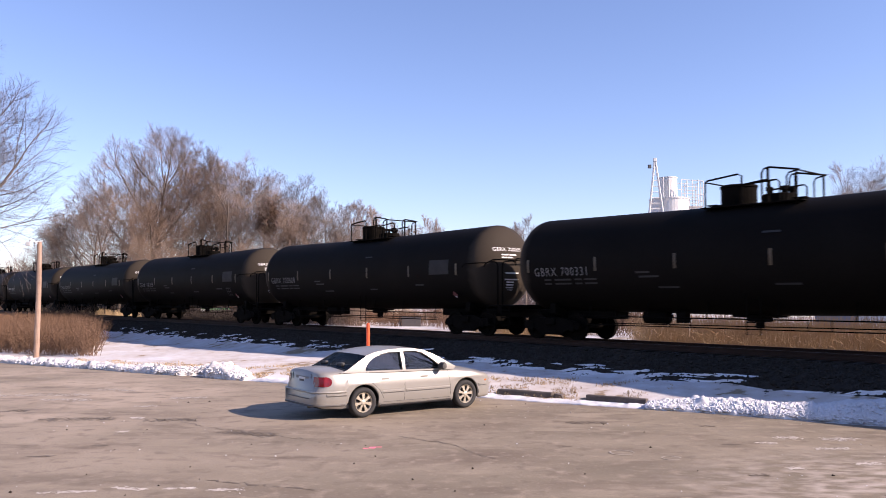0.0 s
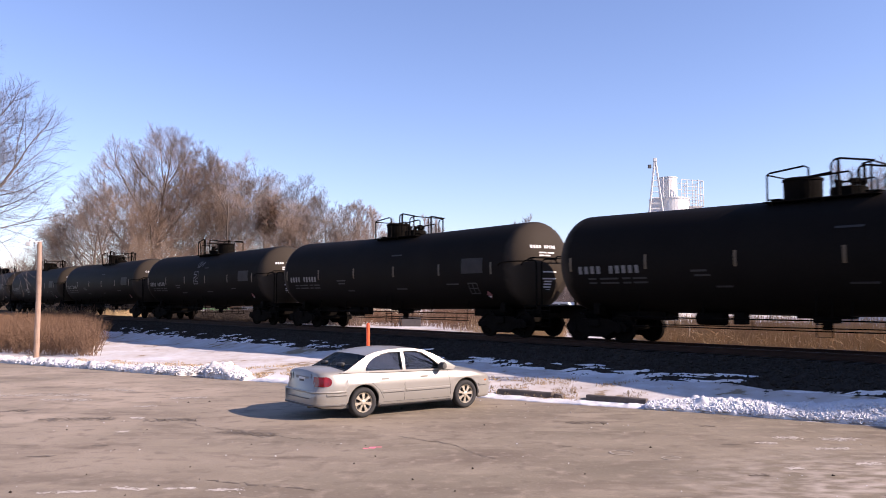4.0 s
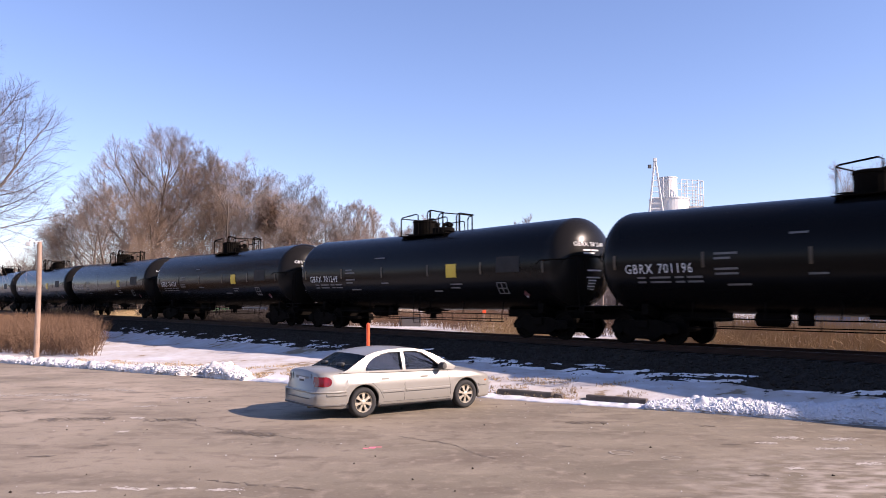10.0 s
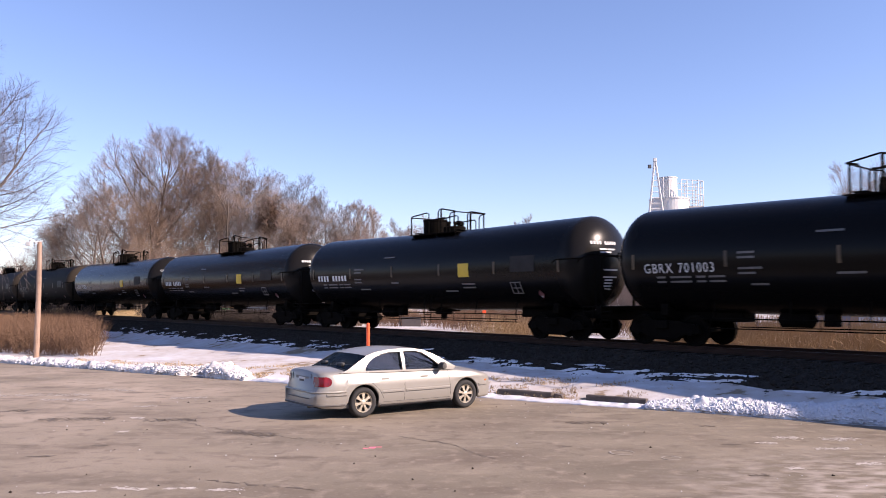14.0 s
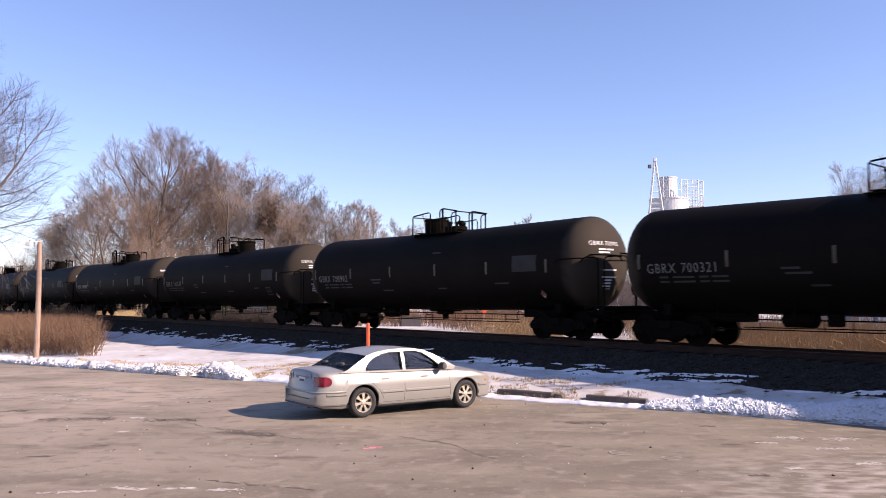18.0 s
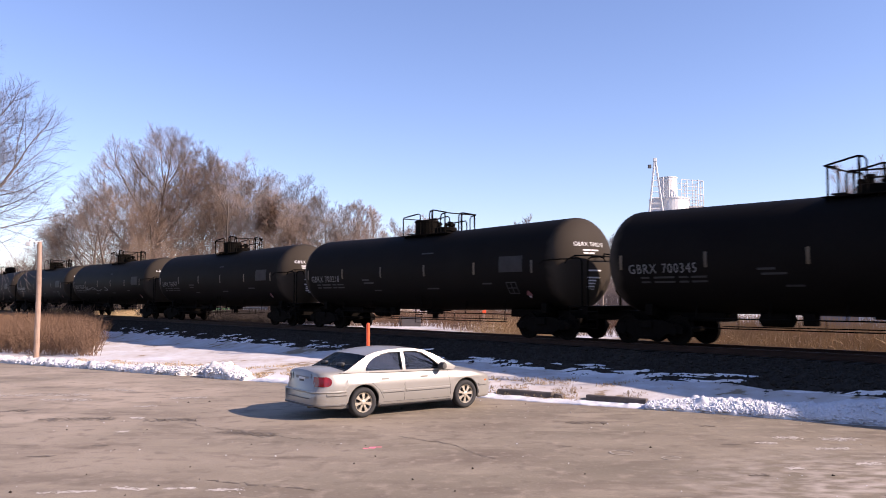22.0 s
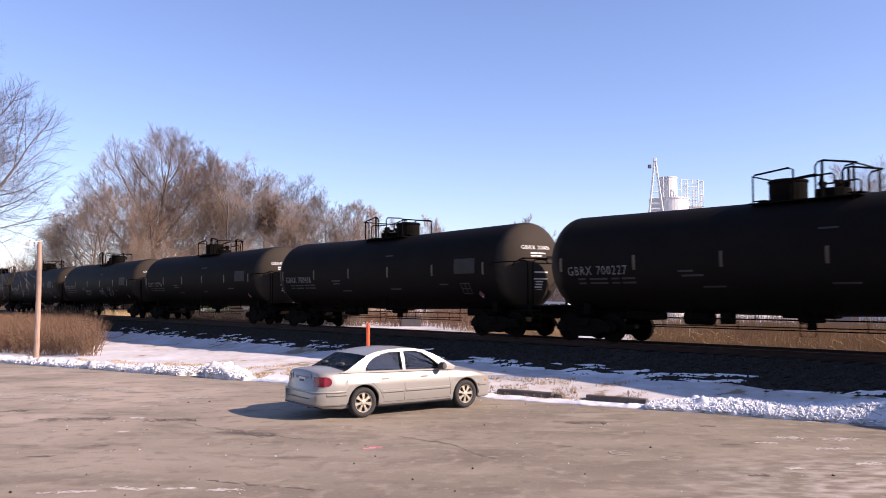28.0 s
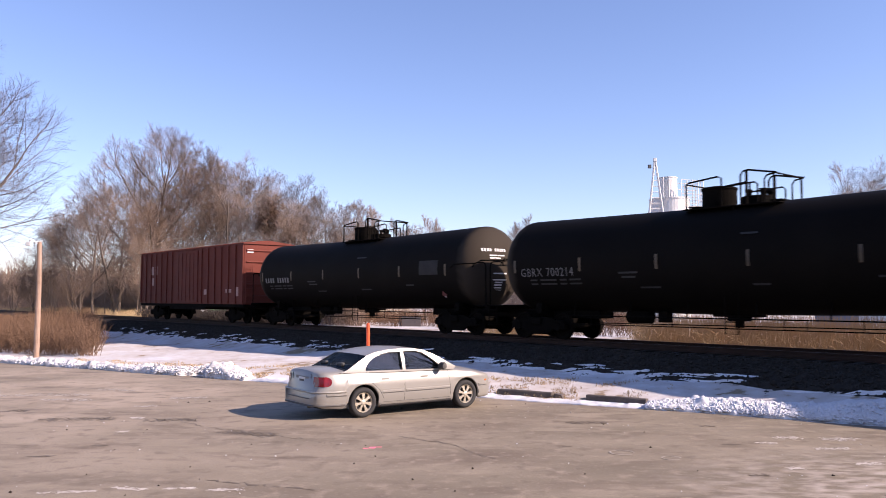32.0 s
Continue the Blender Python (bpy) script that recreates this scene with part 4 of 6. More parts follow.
# ---- trees and brush ----
class Strands:
    """Collects tapered branches and twigs as plain lists."""

    def __init__(self):
        self.v, self.f = [], []

    def line(self, pts, r0, r1, seg=3):
        base, n = len(self.v), len(pts)
        for i, p in enumerate(pts):
            d = (pts[min(i + 1, n - 1)] - pts[max(i - 1, 0)])
            d = d.normalized() if d.length > 1e-6 else Vector((0, 0, 1))
            a = d.orthogonal().normalized()
            b = d.cross(a)
            r = r0 + (r1 - r0) * i / (n - 1)
            for k in range(seg):
                w = math.tau * k / seg
                self.v.append(tuple(p + (a * math.cos(w) + b * math.sin(w)) * r))
        for i in range(n - 1):
            for k in range(seg):
                q, k2 = base + i * seg, (k + 1) % seg
                self.f.append((q + k, q + k2, q + seg + k2, q + seg + k))

    def mesh(self, name, material):
        me = bpy.data.meshes.new(name)
        me.from_pydata(self.v, [], self.f)
        me.materials.append(material)
        return me


def wander(rnd, p, d, length, bits, sway, lift):
    pts = [p.copy()]
    for _ in range(bits):
        d = (d + Vector((rnd.gauss(0, sway), rnd.gauss(0, sway), rnd.gauss(0, sway) + lift))).normalized()
        pts.append(pts[-1] + d * (length / bits))
    return pts, d


def grow(seed, height, fork=0.25, fan=0.6, limbs=11, reach=0.42, depth=5, trunk_r=0.28, twig_r=0.012, curl=0.10, droop=0.0, crowd=1.0, stems=1):
    """A bare winter tree: a leader with rising limbs, each set with side branches, branchlets and fine twigs."""
    rnd = random.Random(seed)
    wood, twigs = Strands(), Strands()
    kids = (0, 8, 6, 4, 2, 0)

    def limb(p, d, length, r, level):
        bits = (8, 6, 4, 2, 1, 1)[level]
        pts, _ = wander(rnd, p, d, length, bits, 0.06 + 0.02 * level, curl - droop * level)
        (wood if level < 3 else twigs).line(pts, r, r * (0.45 if level < 3 else 0.6), (8, 5, 4, 3, 3, 3)[level])
        if level >= depth:
            return
        count = max(2, round(kids[level] * crowd * rnd.uniform(0.8, 1.2)))
        turn = rnd.uniform(0, 6.28)
        for k in range(count + 1):
            g = 1.0 if k == count else 0.22 + 0.74 * (k + rnd.random()) / count
            f = min(bits - 1e-4, g * bits)
            i = int(f)
            q = pts[i].lerp(pts[i + 1], f - i)
            ax = (pts[i + 1] - pts[i]).normalized()
            turn += 2.4 + rnd.gauss(0, 0.5)
            side = ax.orthogonal().normalized()
            side = side * math.cos(turn) + ax.cross(side) * math.sin(turn)
            open_ = 0.2 if k == count else rnd.uniform(0.45, 0.85)
            way = (ax + side * open_).normalized()
            limb(q, way, length * rnd.uniform(*((0.4, 0.6), (0.4, 0.62), (0.5, 0.75), (0.6, 0.9), (0.7, 1.0))[level]) * (1.12 - 0.5 * g), max(twig_r, r * (0.6 if k == count else 0.42) * (1 - 0.3 * g)), level + 1)

    for _ in range(stems):
        lean = 0.05 if stems == 1 else 0.28
        pts, _ = wander(rnd, Vector((rnd.gauss(0, 0.25) * (stems > 1), rnd.gauss(0, 0.25) * (stems > 1), -0.3)), Vector((rnd.gauss(0, lean), rnd.gauss(0, lean), 1)).normalized(), height * 0.8, 10, 0.035, 0.06)
        wood.line(pts, trunk_r, trunk_r * 0.22, 8)
        turn = rnd.uniform(0, 6.28)
        n = max(3, limbs // stems)
        for j in range(n):
            g = (j + rnd.uniform(0.2, 0.8)) / n
            f = (fork + (0.98 - fork) * g) * 10
            i = min(9, int(f))
            q = pts[i].lerp(pts[i + 1], f - i)
            turn += 2.4 + rnd.gauss(0, 0.35)
            out = fan * (1.25 - 0.8 * g)
            d = Vector((math.cos(turn) * out, math.sin(turn) * out, rnd.uniform(0.7, 1.0))).normalized()
            limb(q, d, height * reach * (1.05 - 0.55 * g) * rnd.uniform(0.85, 1.1), trunk_r * (0.5 - 0.28 * g), 1)
    return wood, twigs


TREES = {}


def tree(kind, m, label, scale=1.0, group=""):
    t = thing("tree", m @ Matrix.Scale(scale, 4), label, "tree", group)
    for nm, me in TREES[kind]:
        part(nm, me, None, t)
    return t


def tree_kind(kind, twig_material, **kw):
    wood, twigs = grow(**kw)
    TREES[kind] = (("trunk", wood.mesh("trunk", BARK)), ("crown", twigs.mesh("crown", twig_material)))


tree_kind("big", TWIG, seed=11, height=20, fork=0.26, fan=1.4, limbs=15, reach=0.48, depth=5, trunk_r=0.36, twig_r=0.0085, curl=0.06)
tree_kind("vase", TWIG, seed=23, height=18, fork=0.14, fan=0.9, limbs=10, reach=0.55, depth=5, trunk_r=0.26, twig_r=0.0085, stems=2, curl=0.05)
tree_kind("broad", TWIG_PALE, seed=64, height=16, fork=0.2, fan=1.2, limbs=10, reach=0.52, depth=5, trunk_r=0.22, twig_r=0.0085, curl=0.06)
tree_kind("slim", TWIG_PALE, seed=31, height=16, fork=0.3, fan=0.5, limbs=9, reach=0.32, depth=4, trunk_r=0.15, twig_r=0.014)
tree_kind("far_round", TWIG_PALE, seed=29, height=17, fork=0.25, fan=1.2, limbs=11, reach=0.42, depth=4, trunk_r=0.2, twig_r=0.015)
tree_kind("bushy", TWIG, seed=47, height=9, fork=0.05, fan=1.0, limbs=12, reach=0.55, depth=4, trunk_r=0.09, twig_r=0.011, stems=4, crowd=0.9, curl=0.06)
tree_kind("near", TWIG_GREY, seed=53, height=20, fork=0.12, fan=1.5, limbs=20, reach=0.5, depth=5, trunk_r=0.32, twig_r=0.0065, curl=0.03)

F_LEN = 784 / math.tan(radians(57.42 / 2))


def spot(px, depth, z=0.3, rz=0.0):
    """A place on the field that lies in the direction px at that depth."""
    return pose((px - 784) / F_LEN * depth, depth, z, 0, 0, rz)


WOOD = "bare brown trees behind the track"
for kind, px, depth, size, turn in (
        ("big", 266, 96, 1.08, 20), ("vase", 342, 102, 1.0, 70), ("vase", 388, 99, 1.06, 140), ("broad", 424, 104, 1.14, 200), ("vase", 318, 106, 1.02, 250),
        ("broad", 508, 92, 0.92, 15), ("vase", 478, 90, 0.76, 200), ("broad", 540, 96, 0.82, 90), ("broad", 583, 88, 0.78, 160), ("bushy", 596, 84, 1.1, 40),
        ("broad", 166, 84, 0.8, 45), ("vase", 206, 88, 0.78, 115), ("broad", 130, 90, 0.72, 10), ("broad", 100, 96, 0.62, 99), ("bushy", 60, 92, 0.75, 205),
        ("bushy", 300, 84, 0.85, 290), ("bushy", 400, 84, 0.85, 18), ("bushy", 445, 82, 0.9, 77), ("bushy", 248, 82, 0.95, 230), ("bushy", 350, 86, 0.8, 350),
        ("bushy", 140, 82, 0.62, 180), ("bushy", 500, 82, 0.8, 130), ("bushy", 545, 84, 0.85, 100), ("bushy", 90, 88, 0.7, 60),
        ("bushy", 192, 86, 0.75, 260), ("bushy", 25, 90, 0.6, 150), ("bushy", 278, 92, 1.3, 310)):
    tree(kind, spot(px, depth, 0.25, turn), "bare brown winter tree in a thicket behind the track", size, WOOD)
for kind, px, depth, size, turn in (("slim", 634, 120, 1.12, 0), ("slim", 664, 126, 1.1, 80), ("far_round", 702, 150, 0.98, 40), ("far_round", 757, 152, 1.04, 300),
                                    ("far_round", 930, 150, 1.02, 120), ("slim", 1040, 130, 0.85, 150), ("far_round", 1066, 150, 0.88, 20), ("far_round", 1246, 135, 0.74, 70), ("slim", 1275, 128, 0.82, 10), ("far_round", 1415, 140, 0.8, 250), ("slim", 1440, 120, 0.85, 45), ("broad", 1522, 78, 0.86, 200), ("broad", 1640, 84, 0.85, 60)):
    tree(kind, spot(px, depth, 0.25, turn), "slender pale bare tree standing far off", size, "far bare trees")
tree("near", spot(-158, 58, 0.1, 30), "large bare tree with pale spreading twigs beside the car park", 1.12)


def vine_clump():
    """A dense tangle of dead vines round a tree's top."""
    rnd = random.Random(77)
    st = Strands()
    for _ in range(2600):
        v = Vector((rnd.gauss(0, 1), rnd.gauss(0, 1), rnd.gauss(0, 1))).normalized() * rnd.random() ** 0.4
        p = Vector((v.x * 1.25, v.y * 1.25, v.z * 2.1 - 0.5 * abs(v.x)))
        d = Vector((rnd.gauss(0, 1), rnd.gauss(0, 1), rnd.gauss(-0.2, 0.8))).normalized()
        pts, _ = wander(rnd, p, d, rnd.uniform(0.3, 0.8), 2, 0.3, 0)
        st.line(pts, 0.02, 0.01)
    m = spot(474, 89.6, 11.6)
    tagged(new("vine_tangle", st.mesh("vine_tangle", VINE)), "dense brown tangle of dead vines in a treetop", "vines").matrix_basis = m


VINE = surface("dead_vines", (0.075, 0.042, 0.026), (0.16, 0.095, 0.06), 0.8, (0.8, 0.95), 0, 0, 8)
vine_clump()


def thicket(name, label, count, where, height, material, seed, lean=0.25, r=0.012, forks=2):
    """Many thin stems as one sheet of growth."""
    rnd = random.Random(seed)
    st = Strands()
    for _ in range(count):
        p = where(rnd)
        p.z = ground_z(p.x, p.y) - 0.05
        h = height(p, rnd)
        d = Vector((rnd.gauss(0, lean), rnd.gauss(0, lean), 1)).normalized()
        pts, _ = wander(rnd, p, d, h, 3, 0.12, 0.05)
        st.line(pts, r, r * 0.5)
        for _ in range(forks):
            q = pts[1].lerp(pts[2], rnd.random())
            dd = Vector((rnd.gauss(0, 0.6), rnd.gauss(0, 0.6), rnd.uniform(0.3, 1))).normalized()
            st.line([q, q + dd * h * rnd.uniform(0.2, 0.45)], r * 0.7, r * 0.4)
    return tagged(new(name, st.mesh(name, material)), label, "", "", "stuff")


def brush_spot(rnd):
    while True:
        s, d = rnd.uniform(-75, -37), rnd.uniform(-13, -2.2)
        p = on_track(s, d)
        if beyond_edge(p.x, p.y) > 4.3 + 0.6 * noise.noise((p.x * 0.5, p.y * 0.5, 2)) and p.x / max(p.y, 1) < (168 - 784) / F_LEN + 0.02 * noise.noise((s, d, 0)):
            return p


thicket("brush", "russet dead brush beside the track", 9000, brush_spot, lambda p, rnd: rnd.uniform(0.9, 1.75), BRUSH, 5, 0.3, 0.013, 3)


def reed_spot(rnd):
    while True:
        p = on_track(rnd.uniform(-30, 24), rnd.choice((rnd.uniform(4.8, 9), rnd.uniform(6, 14), rnd.uniform(10, 26))))
        wob = 0.02 * noise.noise((p.x * 0.4, p.y * 0.4, 0))
        if p.x / p.y > 0.24 + wob or -0.01 < p.x / p.y + wob < 0.145:
            return p


thicket("reeds", "tall dry tan reeds behind the track", 17000, reed_spot, lambda p, rnd: rnd.uniform(0.8, 1.6), REED, 6, 0.1, 0.012, 1)


def far_brush_spot(rnd):
    while True:
        a, r = rnd.uniform(-0.56, -0.1), rnd.uniform(62, 130)
        p = Vector((a * r, r, 0))
        if 14 < along(p.x, p.y)[1] < 60:
            return p


thicket("undergrowth", "grey-brown undergrowth below the far trees", 13000, far_brush_spot, lambda p, rnd: rnd.uniform(1.5, 5.0), TWIG, 7, 0.22, 0.022, 4)


def scrub_spot(rnd):
    while True:
        p = on_track(rnd.uniform(-70, -6), rnd.uniform(15, 42))
        if -0.2 < p.x / p.y < 0.25 and noise.noise((p.x * 0.25, p.y * 0.25, 0)) > -0.2:
            return p


thicket("scrub", "thin grey-brown scrub standing in snow behind the track", 6500, scrub_spot, lambda p, rnd: rnd.uniform(0.6, 1.7), BRUSH, 9, 0.3, 0.014, 3)


def grass_spot(rnd):
    while True:
        p = on_track(rnd.uniform(-125, -48), rnd.uniform(4.5, 32))
        if p.x / p.y < (262 - 784) / F_LEN + 0.02 * noise.noise((p.x * 0.2, p.y * 0.2, 0)):
            return p


thicket("dead_grass", "sunlit dead yellow grass along the far track", 9000, grass_spot, lambda p, rnd: rnd.uniform(0.4, 1.2), TAN_GRASS, 10, 0.3, 0.022, 1)


def bramble_spot(rnd):
    while True:
        p = on_track(rnd.uniform(-75, -18), rnd.uniform(5.5, 16))
        if (250 - 784) / F_LEN < p.x / p.y < (470 - 784) / F_LEN + 0.02 * noise.noise((p.x * 0.2, p.y * 0.2, 0)):
            return p


thicket("brambles", "dark brown bramble scrub along the far side of the track", 20000, bramble_spot, lambda p, rnd: rnd.uniform(0.6, 1.5), BRAMBLE, 16, 0.4, 0.014, 4)


def woods_spot(rnd):
    a, r = rnd.uniform(-0.62, 0.9), rnd.uniform(210, 280)
    return Vector((a * r, r, 0))


thicket("far_woods", "hazy grey line of far bare woods", 15000, woods_spot, lambda p, rnd: rnd.uniform(5, 11), TWIG_PALE, 12, 0.18, 0.07, 3)


def verge_spot(rnd):
    while True:
        u, v = (rnd.uniform(12.5, 26), rnd.uniform(0.15, 2.4)) if rnd.random() < 0.65 else (rnd.uniform(0, 13), rnd.uniform(0.9, 3.4))
        p = Vector((EDGE_P.x + EDGE_M.y * u + EDGE_M.x * v, EDGE_P.y - EDGE_M.x * u + EDGE_M.y * v, 0))
        if noise.noise((p.x * 0.9, p.y * 0.9, 11)) > -0.02 and along(p.x, p.y)[1] < -3.4:
            return p


thicket("verge_grass", "short tan winter grass showing through the snow", 7000, verge_spot, lambda p, rnd: rnd.uniform(0.06, 0.15), TAN_GRASS, 14, 0.9, 0.009, 1)


def edge_wood_spot(rnd):
    while True:
        a, r = rnd.uniform(-0.62, -0.4), rnd.uniform(110, 230)
        p = Vector((a * r, r, 0))
        if along(p.x, p.y)[1] > 10:
            return p


thicket("wood_edge", "dark grey-brown edge of the bare wood", 4500, edge_wood_spot, lambda p, rnd: rnd.uniform(3, 9), TWIG, 15, 0.16, 0.045, 4)


def behind_spot(rnd):
    a = rnd.uniform(-2.9, -1.25)
    r = rnd.uniform(48, 66)
    return Vector((math.cos(a) * r, math.sin(a) * r, 0))


thicket("wood_behind", "bare brown wood on the near side of the car park", 2600, behind_spot, lambda p, rnd: rnd.uniform(8, 15), TWIG, 17, 0.14, 0.16, 5)


# ---- parked saloon ----
SILVER = surface("silver_metallic_paint", (0.265, 0.252, 0.224), (0.305, 0.292, 0.262), 1.2, (0.38, 0.46), 0.3, 0.0, 200, 0.6, coat=0.25)
RUBBER = surface("black_rubber", (0.012, 0.012, 0.012), (0.03, 0.029, 0.028), 4, (0.75, 0.9), 0, 0.1, 60)
TRIM = surface("dark_grey_trim", (0.05, 0.048, 0.045), (0.09, 0.085, 0.08), 4, (0.5, 0.7), 0, 0.05, 60)
ALLOY = surface("pale_gold_alloy", (0.42, 0.37, 0.285), (0.52, 0.465, 0.37), 5, (0.35, 0.5), 0.6, 0, 40)
SEAT = surface("grey_seat_cloth", (0.05, 0.047, 0.043), (0.085, 0.08, 0.074), 8, (0.8, 0.95), 0, 0.1, 80)
LENS_RED = surface("red_lamp_lens", (0.07, 0.002, 0.002), (0.3, 0.006, 0.004), 9, (0.15, 0.25), 0, 0.2, 40, 0.5, coat=0.2)
LENS_CLEAR = surface("clear_lamp_lens", (0.55, 0.55, 0.53), (0.7, 0.7, 0.68), 6, (0.1, 0.2), 0.2, 0, 40, coat=0.6)
AMBER = surface("amber_lens", (0.5, 0.14, 0.02), (0.6, 0.2, 0.04), 6, (0.2, 0.3))
# silver bodywork darkened by colour, for the shade in the plate's recess
RECESS_SHADE = surface("recess_shade_grey", (0.14, 0.132, 0.12), (0.19, 0.18, 0.165), 6, (0.4, 0.55))
PLATE_WHITE = surface("plate_white", (0.6, 0.6, 0.58), (0.7, 0.7, 0.68), 6, (0.4, 0.5))
CAR_GLASS = glass("tinted_car_glass", (0.3, 0.32, 0.32), 0.1)


def curve(pairs, x):
    for (x0, a), (x1, b) in zip(pairs, pairs[1:]):
        if x <= x1:
            f = max(0.0, min(1.0, (x - x0) / (x1 - x0)))
            f = f * f * (3 - 2 * f) * 0.4 + f * 0.6
            return a + (b - a) * f
    return pairs[-1][1]


AXLES = (-1.35, 1.35)
WHEEL_R = 0.318
WIDTH = [(-2.45, 0.60), (-2.41, 0.72), (-2.3, 0.81), (-2.0, 0.87), (-1.4, 0.905), (0, 0.91), (1.3, 0.905), (1.8, 0.86), (2.1, 0.77), (2.24, 0.62), (2.3, 0.48)]
SHOULDER = [(-2.45, 0.93), (-2.2, 0.95), (-1.7, 0.955), (-1.2, 0.935), (0, 0.92), (0.9, 0.885), (1.5, 0.83), (1.95, 0.745), (2.2, 0.65), (2.3, 0.58)]
CENTRE = [(-2.45, 1.0), (-2.3, 1.03), (-1.7, 1.045), (-1.2, 1.02), (0.8, 0.98), (1.0, 0.985), (1.5, 0.92), (1.95, 0.83), (2.2, 0.71), (2.3, 0.62)]


def low_edge(x):
    z = curve([(-2.45, 0.3), (-2.2, 0.24), (-1.8, 0.21), (0, 0.2), (1.8, 0.2), (2.15, 0.21), (2.3, 0.26)], x)
    for a in AXLES:
        d = 0.372 ** 2 - (x - a) ** 2
        if d > 0:
            z = max(z, 0.318 + math.sqrt(d))
    return z


def rear_tuck(x, z):
    """The boot lid stands back from the bumper; the nose slopes."""
    if x < -2.1:
        k = 1.0 if z < 0.56 else max(0.74, 1.0 - (z - 0.56) * 3.0) if z < 0.66 else 0.74 - (z - 0.66) * 0.3
        return -2.1 + (x + 2.1) * max(0.3, k)
    if x > 2.1:
        k = 1.0 if z < 0.5 else max(0.7, 1 - (z - 0.5) * 2)
        return 2.1 + (x - 2.1) * k
    return x


def side_y(x, z):
    w = curve(WIDTH, x)
    q = (z - 0.56) / 0.4
    y = w * (1 - 0.085 * q * q)
    crease = 0.016 * math.exp(-((z - 0.72) / 0.045) ** 2)
    return y + crease * (abs(x) < 2.1)


def body_section(x):
    w, zs, zc, zl = curve(WIDTH, x), curve(SHOULDER, x), curve(CENTRE, x), low_edge(x)
    pts = []
    for f in (0, 0.04, 0.12, 0.25, 0.38, 0.5, 0.62, 0.74, 0.86, 0.95):
        z = zl + (zs - zl) * f
        y = side_y(x, z) - (0.03 if f == 0 else 0)
        pts.append((y, z))
    ys = side_y(x, zs)
    for f, g in ((0.03, 0.12), (0.09, 0.3), (0.2, 0.5), (0.4, 0.74), (0.7, 0.93), (1.0, 1.0)):
        pts.append((ys * (1 - f), zs + (zc - zs) * g))
    return pts


def door_window(bm, outline, y_of, inset=0.0):
    return [bm.verts.new((x, y_of(x, z) - inset, z)) for x, z in outline]


ROOF_SIDE = [(-1.73, 1.0), (-1.46, 1.15), (-1.2, 1.28), (-0.98, 1.34), (-0.65, 1.382), (-0.3, 1.398), (0.0, 1.385), (0.25, 1.345), (0.5, 1.25), (0.8, 1.1), (1.08, 0.955)]
REAR_GLASS_SIDE = [(-1.29, 0.965), (-0.37, 0.95), (-0.37, 1.33), (-0.64, 1.328), (-0.87, 1.295), (-1.07, 1.225), (-1.21, 1.12), (-1.28, 1.03)]
FRONT_GLASS_SIDE = [(-0.29, 0.948), (0.68, 0.925), (0.62, 1.0), (0.42, 1.16), (0.2, 1.29), (0.0, 1.335), (-0.29, 1.335)]


def upper_y(x, z):
    return 0.828 - (z - 0.93) * 0.1 - 0.5 * max(0.0, z - 0.93) ** 2 - 0.02 * (x / 1.5) ** 2


